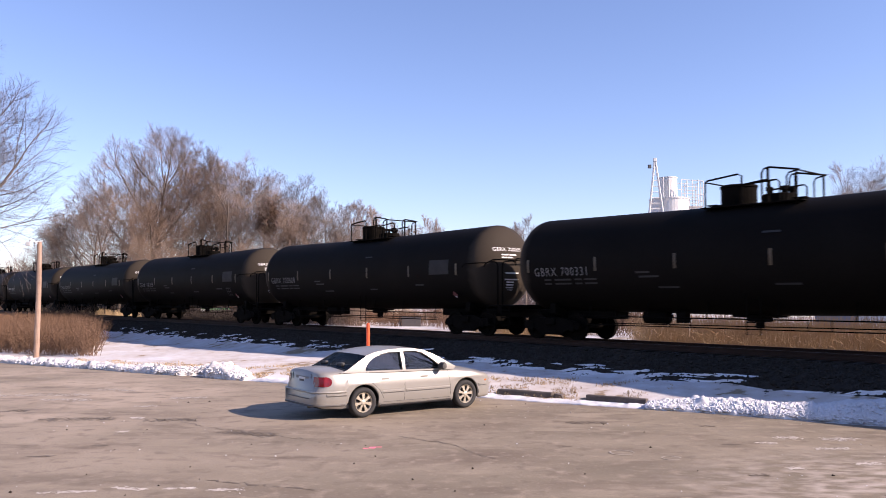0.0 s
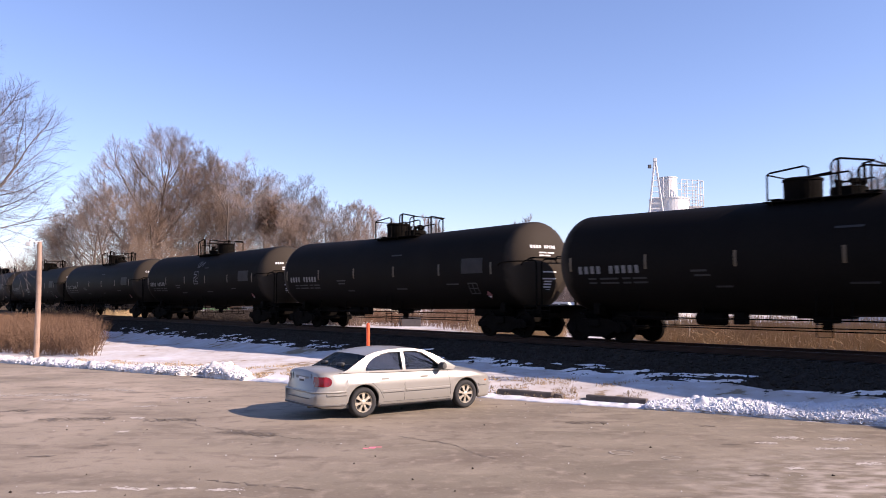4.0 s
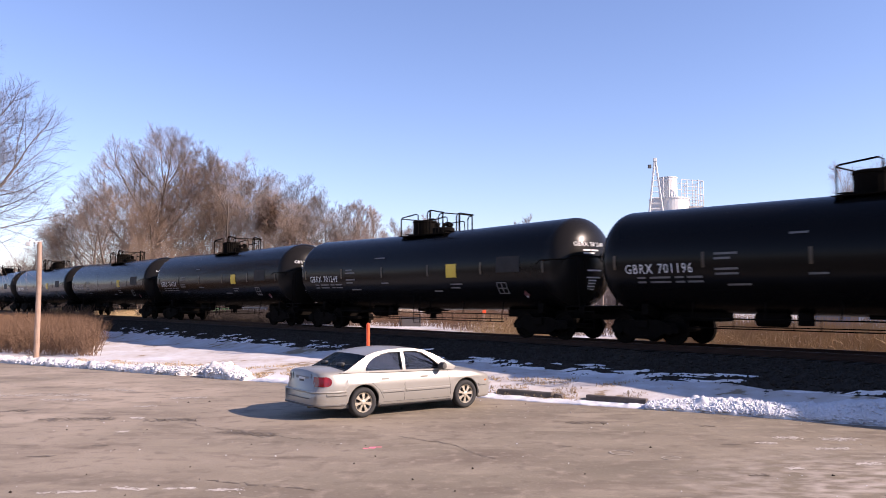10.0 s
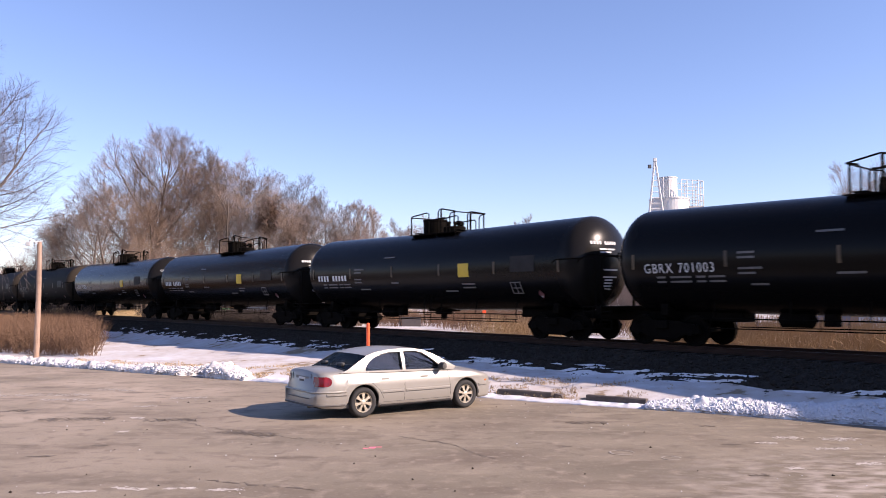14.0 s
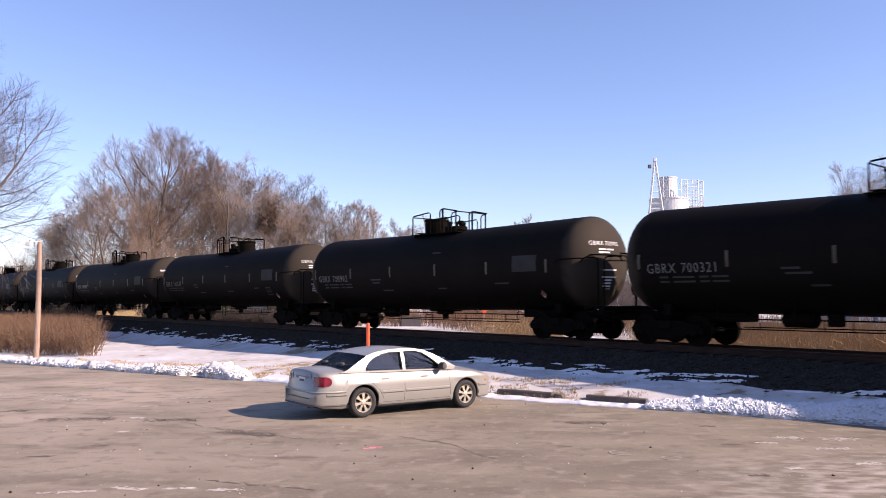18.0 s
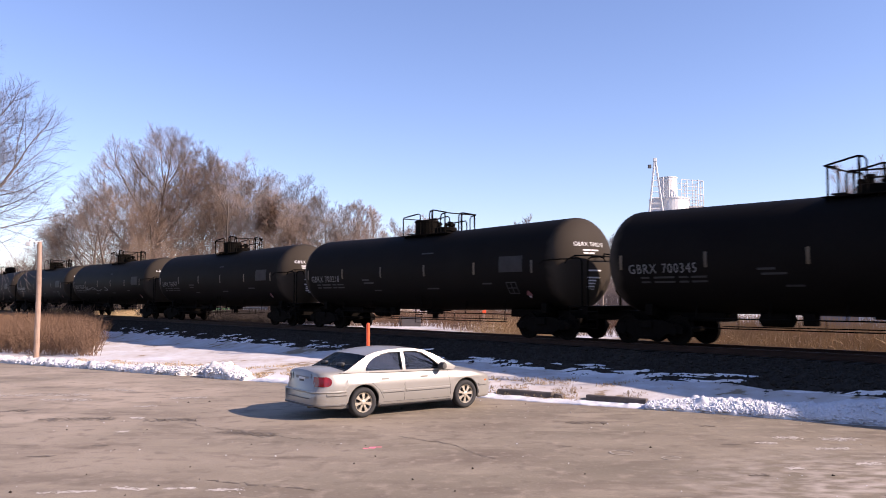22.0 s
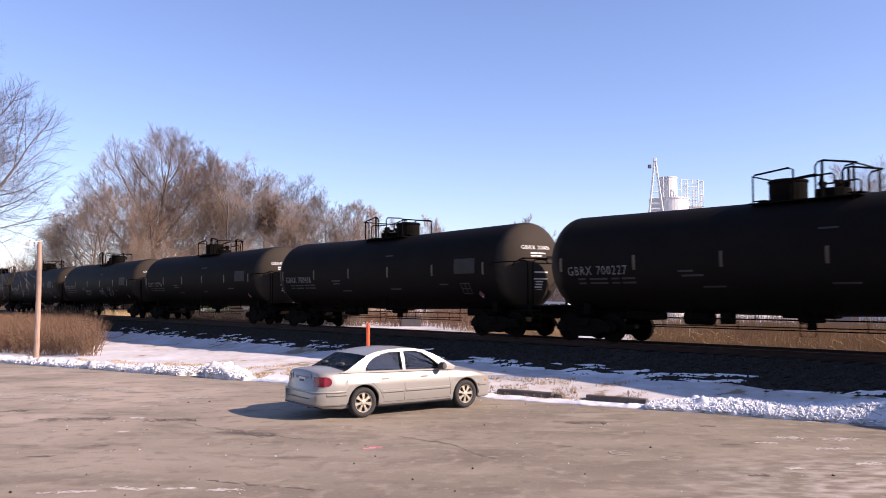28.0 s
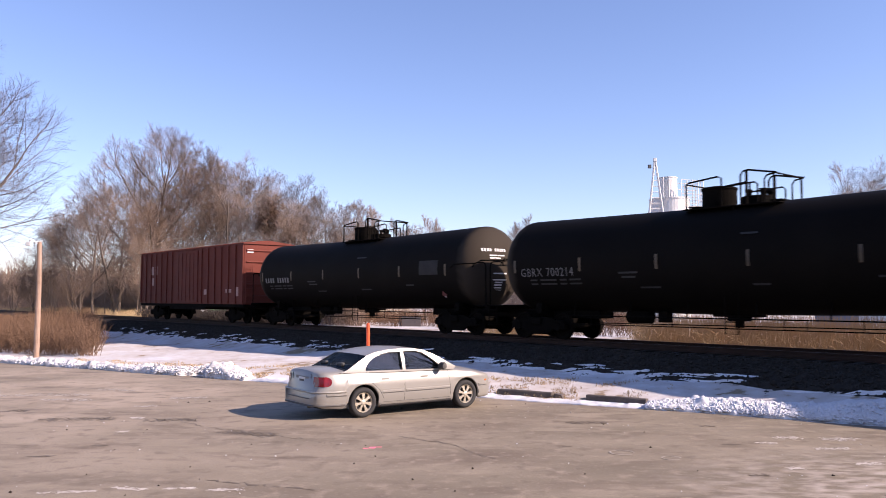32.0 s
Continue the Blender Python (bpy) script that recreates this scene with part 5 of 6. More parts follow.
def saloon():
    car = thing("car", pose(-1.08, 18.68, 0, 0, 0, 35.8), "silver four-door saloon parked on the asphalt", "car")
    xs = sorted({round(-2.45 + 4.75 * i / 52, 3) for i in range(53)} | {round(a + 0.372 * math.cos(math.pi * k / 14), 3) for a in AXLES for k in range(15)} | {-2.44, -2.43, -2.41, 2.25, 2.28, 2.29})
    bm = bmesh.new()
    cols = []
    for x in xs:
        sec = body_section(x)
        ring = [(-y, z) for y, z in sec] + [(y, z) for y, z in sec[-2::-1]]
        cols.append([bm.verts.new((rear_tuck(x, z), y, z)) for y, z in ring])
    for i, (a, b) in enumerate(zip(cols, cols[1:])):
        mid = (xs[i] + xs[i + 1]) / 2
        for k in range(len(a) - 1):
            top = 13 <= k <= len(a) - 15
            if top and -1.62 < mid < 0.82:
                continue
            bm.faces.new((a[k], b[k], b[k + 1], a[k + 1]))
    bm.faces.new(cols[0]), bm.faces.new(cols[-1][::-1])
    bmesh.ops.remove_doubles(bm, verts=bm.verts, dist=0.0008)
    bmesh.ops.recalc_face_normals(bm, faces=bm.faces)
    bm.normal_update()
    body = part("body", bm, SILVER, car, smooth=True)
    # upper sides with the window openings
    for sg in (-1, 1):
        bm = bmesh.new()
        outer = [(x, z) for x, z in ROOF_SIDE] + [(1.0, 0.9), (0.3, 0.905), (-0.6, 0.92), (-1.3, 0.935), (-1.9, 0.95)]
        loops = []
        for line in (outer, REAR_GLASS_SIDE, FRONT_GLASS_SIDE):
            vs = [bm.verts.new((x, sg * upper_y(x, z), z)) for x, z in line]
            loops += [bm.edges.new((vs[i], vs[(i + 1) % len(vs)])) for i in range(len(vs))]
        bmesh.ops.triangle_fill(bm, use_beauty=True, edges=loops, normal=(0, sg, 0))
        bmesh.ops.subdivide_edges(bm, edges=bm.edges[:], cuts=2, use_grid_fill=True)
        for v in bm.verts:
            v.co.y = sg * upper_y(v.co.x, v.co.z)
        bmesh.ops.solidify(bm, geom=bm.faces[:], thickness=0.03 * sg)
        bmesh.ops.recalc_face_normals(bm, faces=bm.faces)
        pillar = part("side_pillar", bm, SILVER, car, smooth=True)
        pillar.data.set_sharp_from_angle(angle=radians(40))
        for line in (REAR_GLASS_SIDE, FRONT_GLASS_SIDE):
            bm = bmesh.new()
            bm.faces.new([bm.verts.new((x, sg * (upper_y(x, z) - 0.014), z)) for x, z in line])
            bmesh.ops.solidify(bm, geom=bm.faces[:], thickness=0.004)
            g = part("side_window", bm, CAR_GLASS, car)
            bm = bmesh.new()
            loop = [(x, sg * (upper_y(x, z) + 0.002), z) for x, z in line]
            tube(bm, loop + loop[:1], 0.009, 5)
            part("window_seal", bm, TRIM, g)
    # roof between the sides
    bm = bmesh.new()
    strips = []
    for i, (x, z) in enumerate(ROOF_SIDE[2:8]):
        y = upper_y(x, z)
        strips.append([bm.verts.new((x - 0.07 * (1 - f * f) * (1 if i == 0 else -1 if i == 5 else 0), y * f, z + 0.03 * (1 - f * f))) for f in (-1, -0.97, -0.85, -0.6, -0.3, 0, 0.3, 0.6, 0.85, 0.97, 1)])
    for a, b in zip(strips, strips[1:]):
        for k in range(len(a) - 1):
            bm.faces.new((a[k], b[k], b[k + 1], a[k + 1]))
    bmesh.ops.recalc_face_normals(bm, faces=bm.faces)
    part("roof", bm, SILVER, car, smooth=True)
    for nm, lo, hi, bow in (("rear_window", ROOF_SIDE[0], ROOF_SIDE[2], -0.07), ("windscreen", ROOF_SIDE[10], ROOF_SIDE[7], 0.07)):
        bm = bmesh.new()
        rows = []
        for g in (0, 0.33, 0.66, 1):
            x, z = lo[0] + (hi[0] - lo[0]) * g, lo[1] + (hi[1] - lo[1]) * g
            y = upper_y(x, z) - 0.015
            rows.append([bm.verts.new((x + bow * (1 - f * f), y * f, z + 0.03 * (1 - f * f))) for f in (-1, -0.8, -0.5, 0, 0.5, 0.8, 1)])
        for a, b in zip(rows, rows[1:]):
            for k in range(6):
                bm.faces.new((a[k], b[k], b[k + 1], a[k + 1]))
        bmesh.ops.solidify(bm, geom=bm.faces[:], thickness=0.005)
        bmesh.ops.recalc_face_normals(bm, faces=bm.faces)
        g = part(nm, bm, CAR_GLASS, car, smooth=False)
        bm = bmesh.new()
        x, z = lo
        y = upper_y(x, z) - 0.015
        tube(bm, [(x + bow * (1 - f * f), y * f, z + 0.035 * (1 - f * f)) for f in (-1, -0.8, -0.5, 0, 0.5, 0.8, 1)], 0.012, 5)
        part("window_seal", bm, TRIM, g)
    # cabin
    bm = bmesh.new()
    box(bm, -1.9, 1.0, -0.78, 0.78, 0.22, 0.3)
    box(bm, -1.95, -1.5, -0.74, 0.74, 0.6, 0.98, 0.02)
    part("cabin_floor", bm, TRIM, car)
    bm = bmesh.new()
    box(bm, 0.55, 1.0, -0.74, 0.74, 0.5, 0.94, 0.04)
    part("dashboard", bm, TRIM, car)
    for y in (-0.37, 0.37):
        bm = bmesh.new()
        box(bm, -0.55, 0.05, y - 0.25, y + 0.25, 0.35, 0.55, 0.05)
        box(bm, -0.12, 0.08, y - 0.24, y + 0.24, 0.0, 0.62, 0.06, pose(-0.4, 0, 0.5, 0, -16, 0))
        seat = part("front_seat", bm, SEAT, car)
        bm = bmesh.new()
        box(bm, -0.74, -0.62, y - 0.13, y + 0.13, 1.1, 1.27, 0.03)
        part("headrest", bm, SEAT, seat)
    bm = bmesh.new()
    box(bm, -1.4, -0.85, -0.66, 0.66, 0.35, 0.55, 0.05)
    box(bm, -0.1, 0.1, -0.66, 0.66, 0.0, 0.52, 0.05, pose(-1.42, 0, 0.5, 0, -18, 0))
    part("rear_seat", bm, SEAT, car)
    for y in (-0.37, 0.37):
        bm = bmesh.new()
        box(bm, -1.68, -1.58, y - 0.13, y + 0.13, 0.98, 1.14, 0.03)
        part("headrest", bm, SEAT, car)
    bm = bmesh.new()
    ring = [(0.42 + 0.06 * math.sin(a), 0.37 + 0.19 * math.cos(a), 0.92 + 0.18 * math.sin(a)) for a in (math.tau * k / 20 for k in range(21))]
    tube(bm, ring, 0.016, 6)
    part("steering_wheel", bm, TRIM, car)
    # under the body
    bm = bmesh.new()
    box(bm, -2.2, 2.1, -0.62, 0.62, 0.2, 0.5, 0.03)
    box(bm, -0.95, 0.95, -0.86, 0.86, 0.2, 0.3, 0.02)
    part("underbody", bm, RUBBER, car)
    for a in AXLES:
        for sg in (-1, 1):
            bm = bmesh.new()
            arcp = [(a + 0.385 * math.cos(t), 0.318 + 0.385 * math.sin(t)) for t in (math.pi * (i / 14) for i in range(15))]
            p0 = [bm.verts.new((x, sg * 0.86, z)) for x, z in arcp]
            p1 = [bm.verts.new((x, sg * 0.58, z)) for x, z in arcp]
            for i in range(14):
                bm.faces.new((p0[i], p0[i + 1], p1[i + 1], p1[i]))
            bm.faces.new(p1)
            part("wheel_arch", bm, RUBBER, car)
            wheel = part("wheel", wheel_mesh("tyre"), None, car, at=pose(a, sg * 0.78, WHEEL_R, 0, 14 + 31 * (a > 0), 0 if sg < 0 else 180))
            part("rim", wheel_mesh("rim"), None, wheel, "pale gold seven-spoke rim")
            part("brake_disc", wheel_mesh("disc"), None, wheel)
    # sides: doors' joints, rub strips, handles, mirrors
    for sg in (-1, 1):
        for line in ([(-0.34, 0.3), (-0.34, 0.93)], [(0.9, 0.34), (0.88, 0.6), (0.83, 0.87)], [(-0.87, 0.38), (-0.97, 0.56), (-1.2, 0.75), (-1.27, 0.93)], [(-0.87, 0.3), (0.9, 0.29)]):
            bm = bmesh.new()
            pts = []
            for (x0, z0), (x1, z1) in zip(line, line[1:]):
                for i in range(6):
                    f = i / 5
                    x, z = x0 + (x1 - x0) * f, z0 + (z1 - z0) * f
                    pts.append((x, sg * (side_y(x, z) - 0.001), z))
            tube(bm, pts, 0.004, 4)
            part("door_joint", bm, RUBBER, car)
        for x0, x1 in ((-0.9, -0.37), (-0.31, 0.87), (1.73, 2.0), (-2.2, -1.76)):
            bm = bmesh.new()
            n = 8
            prof = ((-0.026, 0.0), (-0.018, 0.014), (0.018, 0.014), (0.026, 0.0))
            rows = []
            for i in range(n + 1):
                x = x0 + (x1 - x0) * i / n
                rows.append([bm.verts.new((x, sg * (side_y(x, 0.52 + dz) + dy), 0.52 + dz)) for dz, dy in prof])
            for a, b in zip(rows, rows[1:]):
                for k in range(3):
                    bm.faces.new((a[k], a[k + 1], b[k + 1], b[k]))
            part("rub_strip", bm, SILVER, car)
            bm = bmesh.new()
            tube(bm, [(x0 + (x1 - x0) * i / n, sg * (side_y(x0 + (x1 - x0) * i / n, 0.488) + 0.001), 0.488) for i in range(n + 1)], 0.006, 4)
            part("strip_seal", bm, TRIM, car)
        for x in (-0.92, 0.08):
            bm = bmesh.new()
            y = sg * (side_y(x, 0.79) + 0.006)
            box(bm, x, x + 0.19, y - 0.012, y + 0.012, 0.775, 0.81, 0.008)
            part("door_handle", bm, SILVER, car)
        bm = bmesh.new()
        lathe(bm, [(0.0, -0.11), (0.06, -0.1), (0.085, -0.04), (0.085, 0.05), (0.07, 0.09), (0.0, 0.1)], 12, pose(0.62, sg * 0.97, 1.0, 90, 0, 0) @ Matrix.Diagonal((0.75, 1, 1, 1)), caps=False)
        box(bm, 0.58, 0.68, sg * 0.84 - 0.06, sg * 0.84 + 0.06, 0.93, 0.97, 0.01)
        part("door_mirror", bm, SILVER if sg > 0 else TRIM, car, smooth=False)
        # tail lamp wrapping the corner
        bm = bmesh.new()
        rows = []
        for z, a0 in ((0.69, -2.2), (0.71, -2.13), (0.76, -2.09), (0.82, -2.09), (0.865, -2.13), (0.885, -2.22)):
            row = []
            for i in range(9):
                f = i / 8
                xr = min(a0 + (-2.45 - a0) * f, a0)
                y = side_y(xr, z) + 0.006
                row.append(bm.verts.new((rear_tuck(xr, z) - 0.006 * f, sg * y, z)))
            x_end = rear_tuck(-2.45, z) - 0.008
            row.append(bm.verts.new((x_end - 0.012, sg * 0.55, z)))
            rows.append(row)
        for a, b in zip(rows, rows[1:]):
            for k in range(9):
                bm.faces.new((a[k], a[k + 1], b[k + 1], b[k]))
        bmesh.ops.recalc_face_normals(bm, faces=bm.faces)
        part("tail_lamp", bm, LENS_RED, car, "red tail lamp lens")
        bm = bmesh.new()
        lathe(bm, [(0.02, -0.05), (0.16, -0.03), (0.17, 0.03), (0.1, 0.06)], 16, pose(2.02, sg * 0.62, 0.66, 0, 80, sg * 25) @ Matrix.Diagonal((0.55, 1.2, 1, 1)))
        part("headlamp", bm, LENS_CLEAR, car)
        bm = bmesh.new()
        box(bm, 1.93, 2.0, sg * side_y(1.96, 0.6) - 0.012, sg * side_y(1.96, 0.6) + 0.012, 0.585, 0.62, 0.006)
        part("side_marker", bm, AMBER, car, "small amber side marker")
    # rear: boot lid joint, number plate, badge bar
    rx = rear_tuck(-2.45, 0.76)
    bm = bmesh.new()
    tube(bm, [(rx - 0.004, -0.42, 0.93), (rx - 0.006, -0.42, 0.67), (rx - 0.006, 0.42, 0.67), (rx - 0.004, 0.42, 0.93)], 0.005, 4)
    part("boot_joint", bm, RUBBER, car)
    # flat grey panel: the recess's shade is painted, the lid is not inset
    bm = bmesh.new()
    box(bm, rx - 0.006, rx + 0.004, -0.3, 0.3, 0.69, 0.87, 0.004)
    part("plate_recess", bm, RECESS_SHADE, car, "grey panel on the boot lid painted as the plate recess's shade")
    bm = bmesh.new()
    box(bm, rx - 0.014, rx + 0.004, -0.155, 0.155, 0.71, 0.85, 0.004)
    plate_ob = part("number_plate", bm, PLATE_WHITE, car, "white number plate with dark bars")
    bm = bmesh.new()
    box(bm, rx - 0.018, rx - 0.014, -0.11, 0.11, 0.755, 0.805)
    part("plate_bar", bm, TRIM, plate_ob)
    for z, r, mat, nm in ((0.575, 0.022, SILVER, "bumper_ledge"), (0.3, 0.02, TRIM, "bumper_valance")):
        bm = bmesh.new()
        line = [(-1.78, 1), (-2.0, 1), (-2.2, 1), (-2.34, 1), (-2.42, 1), (-2.45, 1), (-2.45, 0.6), (-2.45, 0)]
        pts = [(rear_tuck(x, z), -side_y(x, z) * k, z) for x, k in line]
        tube(bm, pts + [(x, -y, z_) for x, y, z_ in pts[-2::-1]], r, 6)
        part(nm, bm, mat, car, smooth=True)
    bm = bmesh.new()
    tube(bm, [(-2.452, -0.5, 0.44), (-2.452, 0, 0.44), (-2.452, 0.5, 0.44)], 0.008, 5)
    part("bumper_groove", bm, TRIM, car)
    bm = bmesh.new()
    tube(bm, [(-2.0, -0.2, 0.26), (-2.42, -0.42, 0.26)], 0.03, 8)
    part("exhaust_pipe", bm, TRIM, car)
    return car


WHEEL_PARTS = {}


def wheel_mesh(kind):
    """Tyre, rim or brake disc about the axle along y, outer face towards -y."""
    if kind in WHEEL_PARTS:
        return WHEEL_PARTS[kind]
    bm = bmesh.new()
    m = pose(0, 0, 0, 90, 0, 0)
    if kind == "tyre":
        lathe(bm, [(0.205, 0.08), (0.225, 0.098), (0.27, 0.102), (0.302, 0.09), (0.317, 0.06), (0.318, -0.06), (0.302, -0.09), (0.27, -0.1), (0.2, -0.08), (0.2, 0.08)], 36, m, caps=False)
        me = done("tyre", bm, RUBBER, True)
    elif kind == "disc":
        lathe(bm, [(0.02, 0.03), (0.2, 0.03), (0.2, 0.0), (0.02, 0.0)], 24, m)
        me = done("brake_disc", bm, RUBBER)
    else:
        lathe(bm, [(0.186, 0.066), (0.206, 0.088), (0.212, 0.08), (0.2, 0.02), (0.19, 0.02), (0.182, 0.05)], 36, m, caps=False)
        lathe(bm, [(0.055, 0.055), (0.055, 0.082), (0.03, 0.09), (0.002, 0.09)], 20, m, caps=False)
        for k in range(7):
            a = math.tau * k / 7
            ca, sa = math.cos(a), math.sin(a)
            ring = []
            for r, hw, y in ((0.04, 0.028, -0.078), (0.12, 0.028, -0.074), (0.19, 0.05, -0.07)):
                ring.append([bm.verts.new((ca * r - sa * t * hw, y + d, sa * r + ca * t * hw)) for t, d in ((-1, 0.02), (-0.8, 0), (0.8, 0), (1, 0.02))])
            for p, q in zip(ring, ring[1:]):
                for i in range(3):
                    bm.faces.new((p[i], p[i + 1], q[i + 1], q[i]))
        bmesh.ops.recalc_face_normals(bm, faces=bm.faces)
        me = done("rim", bm, ALLOY)
    WHEEL_PARTS[kind] = me
    return me


saloon()


# ---- snow along the car park's edge ----
def edge_point(u, v):
    """u metres along the car park's edge, v metres from it towards the track."""
    return Vector((EDGE_P.x + EDGE_M.y * u + EDGE_M.x * v, EDGE_P.y - EDGE_M.x * u + EDGE_M.y * v, 0))


BANK = [(-14, 0.2), (-4, 0.22), (0, 0.2), (4, 0.17), (8, 0.19), (9.6, 0.24), (10.3, 0.24), (10.8, 0.26), (11.25, 0.36), (12.0, 0.4), (12.6, 0.33), (13.2, 0.13), (14, 0.08), (16, 0.06), (20, 0.06), (21.5, 0.05), (22, 0.02), (25.3, 0.03), (26.1, 0.13), (27, 0.16), (28.6, 0.15), (29.4, 0.13), (30.3, 0.16), (31.5, 0.13), (34, 0.12), (40, 0.12)]


def bank_height(u):
    for (a, p), (b, q) in zip(BANK, BANK[1:]):
        if u <= b:
            return p + (q - p) * max(0, (u - a)) / (b - a)
    return BANK[-1][1]


def bank_shape(f):
    return math.sin(math.pi * f ** 0.6) ** 0.7 if 0 < f < 1 else 0.0


def bank_start(u):
    hollow = 0.5 * min(1.0, max(0.0, (u - 10.5) / 0.4)) * min(1.0, max(0.0, (11.75 - u) / 0.15))
    return hollow - 0.2 * (0.35 + bank_height(u) * 1.35) + 0.16 * min(1.0, max(0.0, u - 26)) + 0.14 * noise.noise((u * 1.1, 3.0, 0))


def snow_bank(name, u0, u1, label):
    bm = bmesh.new()
    n, m = int((u1 - u0) / 0.055), 26
    rows = []
    for i in range(n + 1):
        u = u0 + (u1 - u0) * i / n
        h = bank_height(u)
        wide = 0.35 + h * 1.35
        ends = min(1.0, (u - u0) / 0.5, (u1 - u) / 0.5)
        row = []
        for j in range(m + 1):
            f = (j / m) ** 1.7
            v = bank_start(u) + f * wide * 1.55
            shape = bank_shape(f)
            p = edge_point(u, v)
            p = edge_point(u, v + (0.13 * noise.noise((p.x * 4, p.y * 4, f * 3)) + 0.07 * noise.noise((p.x * 9, p.y * 9, f * 5))) * min(1.0, h / 0.25))
            lump = noise.noise((p.x * 1.4, p.y * 1.4, 0)) * 0.4 + sum(k * (abs(noise.noise((p.x * q, p.y * q, q))) * 2.2 - 0.5) for q, k in ((2.6, 0.42), (5.5, 0.36), (11, 0.24)))
            smooth = 0.65 if 29.6 < u < 31.2 else 0.55 if 10.4 < u < 13.6 else 1.0
            p.z = max(ground_z(p.x, p.y), 0.0) - 0.05 + ends * shape * (h + 0.04) * (1 + lump * 0.75 * smooth) + (0.02 if 0 < j < m else -0.05)
            row.append(bm.verts.new(p))
        rows.append(row)
    for a, b in zip(rows, rows[1:]):
        for j in range(m):
            bm.faces.new((a[j], b[j], b[j + 1], a[j + 1]))
    bmesh.ops.recalc_face_normals(bm, faces=bm.faces)
    bm.normal_update()
    ob = new(name, done(name, bm, SNOW_DIRTY if u1 < 15 else SNOW, True))
    return tagged(ob, label, "snow bank", "", "stuff")


snow_bank("snow_bank", -14, 10.2, "low ploughed bank of clumped snow along the asphalt")
snow_bank("snow_mound", 10.4, 13.6, "rounded heap of ploughed snow at the asphalt edge")
snow_bank("snow_bank", 13.4, 25.9, "thin rim of trodden snow along the asphalt")
snow_bank("snow_bank", 25.7, 38, "ploughed bank of white clumped snow along the asphalt")


def clod_spot(rnd):
    while True:
        u = rnd.choice((rnd.uniform(-12, 13.4), rnd.uniform(24.8, 36), rnd.uniform(24.8, 33)))
        h = bank_height(u)
        f = rnd.uniform(0.01, 0.6) ** 1.3 if rnd.random() < 0.6 else rnd.uniform(0.0, 0.12)
        p = edge_point(u, bank_start(u) + f * (0.35 + h * 1.35) * 1.55)
        if h > 0.1:
            p.z = max(0, ground_z(p.x, p.y)) + bank_shape(f) * h * 0.95
            return p


pebble_field("snow_clods", "loose clods of ploughed snow", 9000, clod_spot, (0.02, 0.075), SNOW, 21)


def stone_spot(rnd):
    s = rnd.uniform(-60, 8)
    d = rnd.uniform(bank_foot(s) + 0.2, -1.35) if rnd.random() < 0.85 else bank_foot(s) - abs(rnd.gauss(0, 0.5))
    p = embankment_place(s, d)
    return p


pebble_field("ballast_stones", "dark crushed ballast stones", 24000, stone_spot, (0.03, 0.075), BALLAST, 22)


def snow_streaks():
    """Thin tongues of snow caught on the ballast slope, lying along the track."""
    rnd = random.Random(24)
    verts, faces = [], []
    for _ in range(300):
        s = rnd.uniform(-56, 8)
        d = bank_foot(s) + abs(rnd.gauss(0, 0.4)) - 0.12
        ln, wd, k = rnd.uniform(0.15, 0.75), rnd.uniform(0.03, 0.11), len(verts)
        n = 8
        for i in range(n):
            a = math.tau * i / n
            q = rnd.uniform(0.6, 1.1)
            p = embankment_place(s + ln * q * math.cos(a), d + wd * q * math.sin(a) + 0.12 * math.cos(a) * ln)
            verts.append((p.x, p.y, p.z + 0.012))
        p = embankment_place(s, d)
        verts.append((p.x, p.y, p.z + 0.05))
        faces += [(k + i, k + (i + 1) % n, k + n) for i in range(n)]
    me = bpy.data.meshes.new("embankment_snow")
    me.from_pydata(verts, [], faces)
    me.materials.append(SNOW)
    tagged(new("embankment_snow", me), "tongues of snow caught on the ballast slope", "", "", "stuff")


snow_streaks()


# ---- things on and beside the asphalt ----
def wheel_stop(px_u, turn, label, broken=False):
    p = edge_point(px_u, 0.5)
    stop = thing("wheel_stop", pose(p.x, p.y, ground_z(p.x, p.y) - 0.03, 0, 0, -31.3 + turn), label, "wheel stop", "wheel stops at the asphalt edge")
    bm = bmesh.new()
    rnd = random.Random(int(px_u * 10))
    prof = [(-0.1, 0), (-0.085, 0.12), (-0.06, 0.145), (0.06, 0.145), (0.09, 0.12), (0.1, 0)]
    rows = [[bm.verts.new((-0.75 + 1.5 * i / 10, y + rnd.uniform(-0.006, 0.006), z + rnd.uniform(-0.006, 0.006))) for y, z in prof] for i in range(11)]
    for a, b in zip(rows, rows[1:]):
        for k in range(5):
            bm.faces.new((a[k], b[k], b[k + 1], a[k + 1]))
    bm.faces.new(rows[0]), bm.faces.new(rows[-1][::-1])
    bmesh.ops.recalc_face_normals(bm, faces=bm.faces)
    part("beam", bm, STOP_WOOD, stop)
    if broken:
        bm = bmesh.new()
        plate(bm, [(0.8, 0), (1.08, 0), (1.02, 0.1), (0.83, 0.12)], -0.09, 0.08)
        part("broken_end", bm, STOP_WOOD, stop)


wheel_stop(22.6, 0, "weathered dark wheel stop half buried in snow", True)
wheel_stop(25.0, -3, "weathered dark wheel stop at the foot of the snow bank")


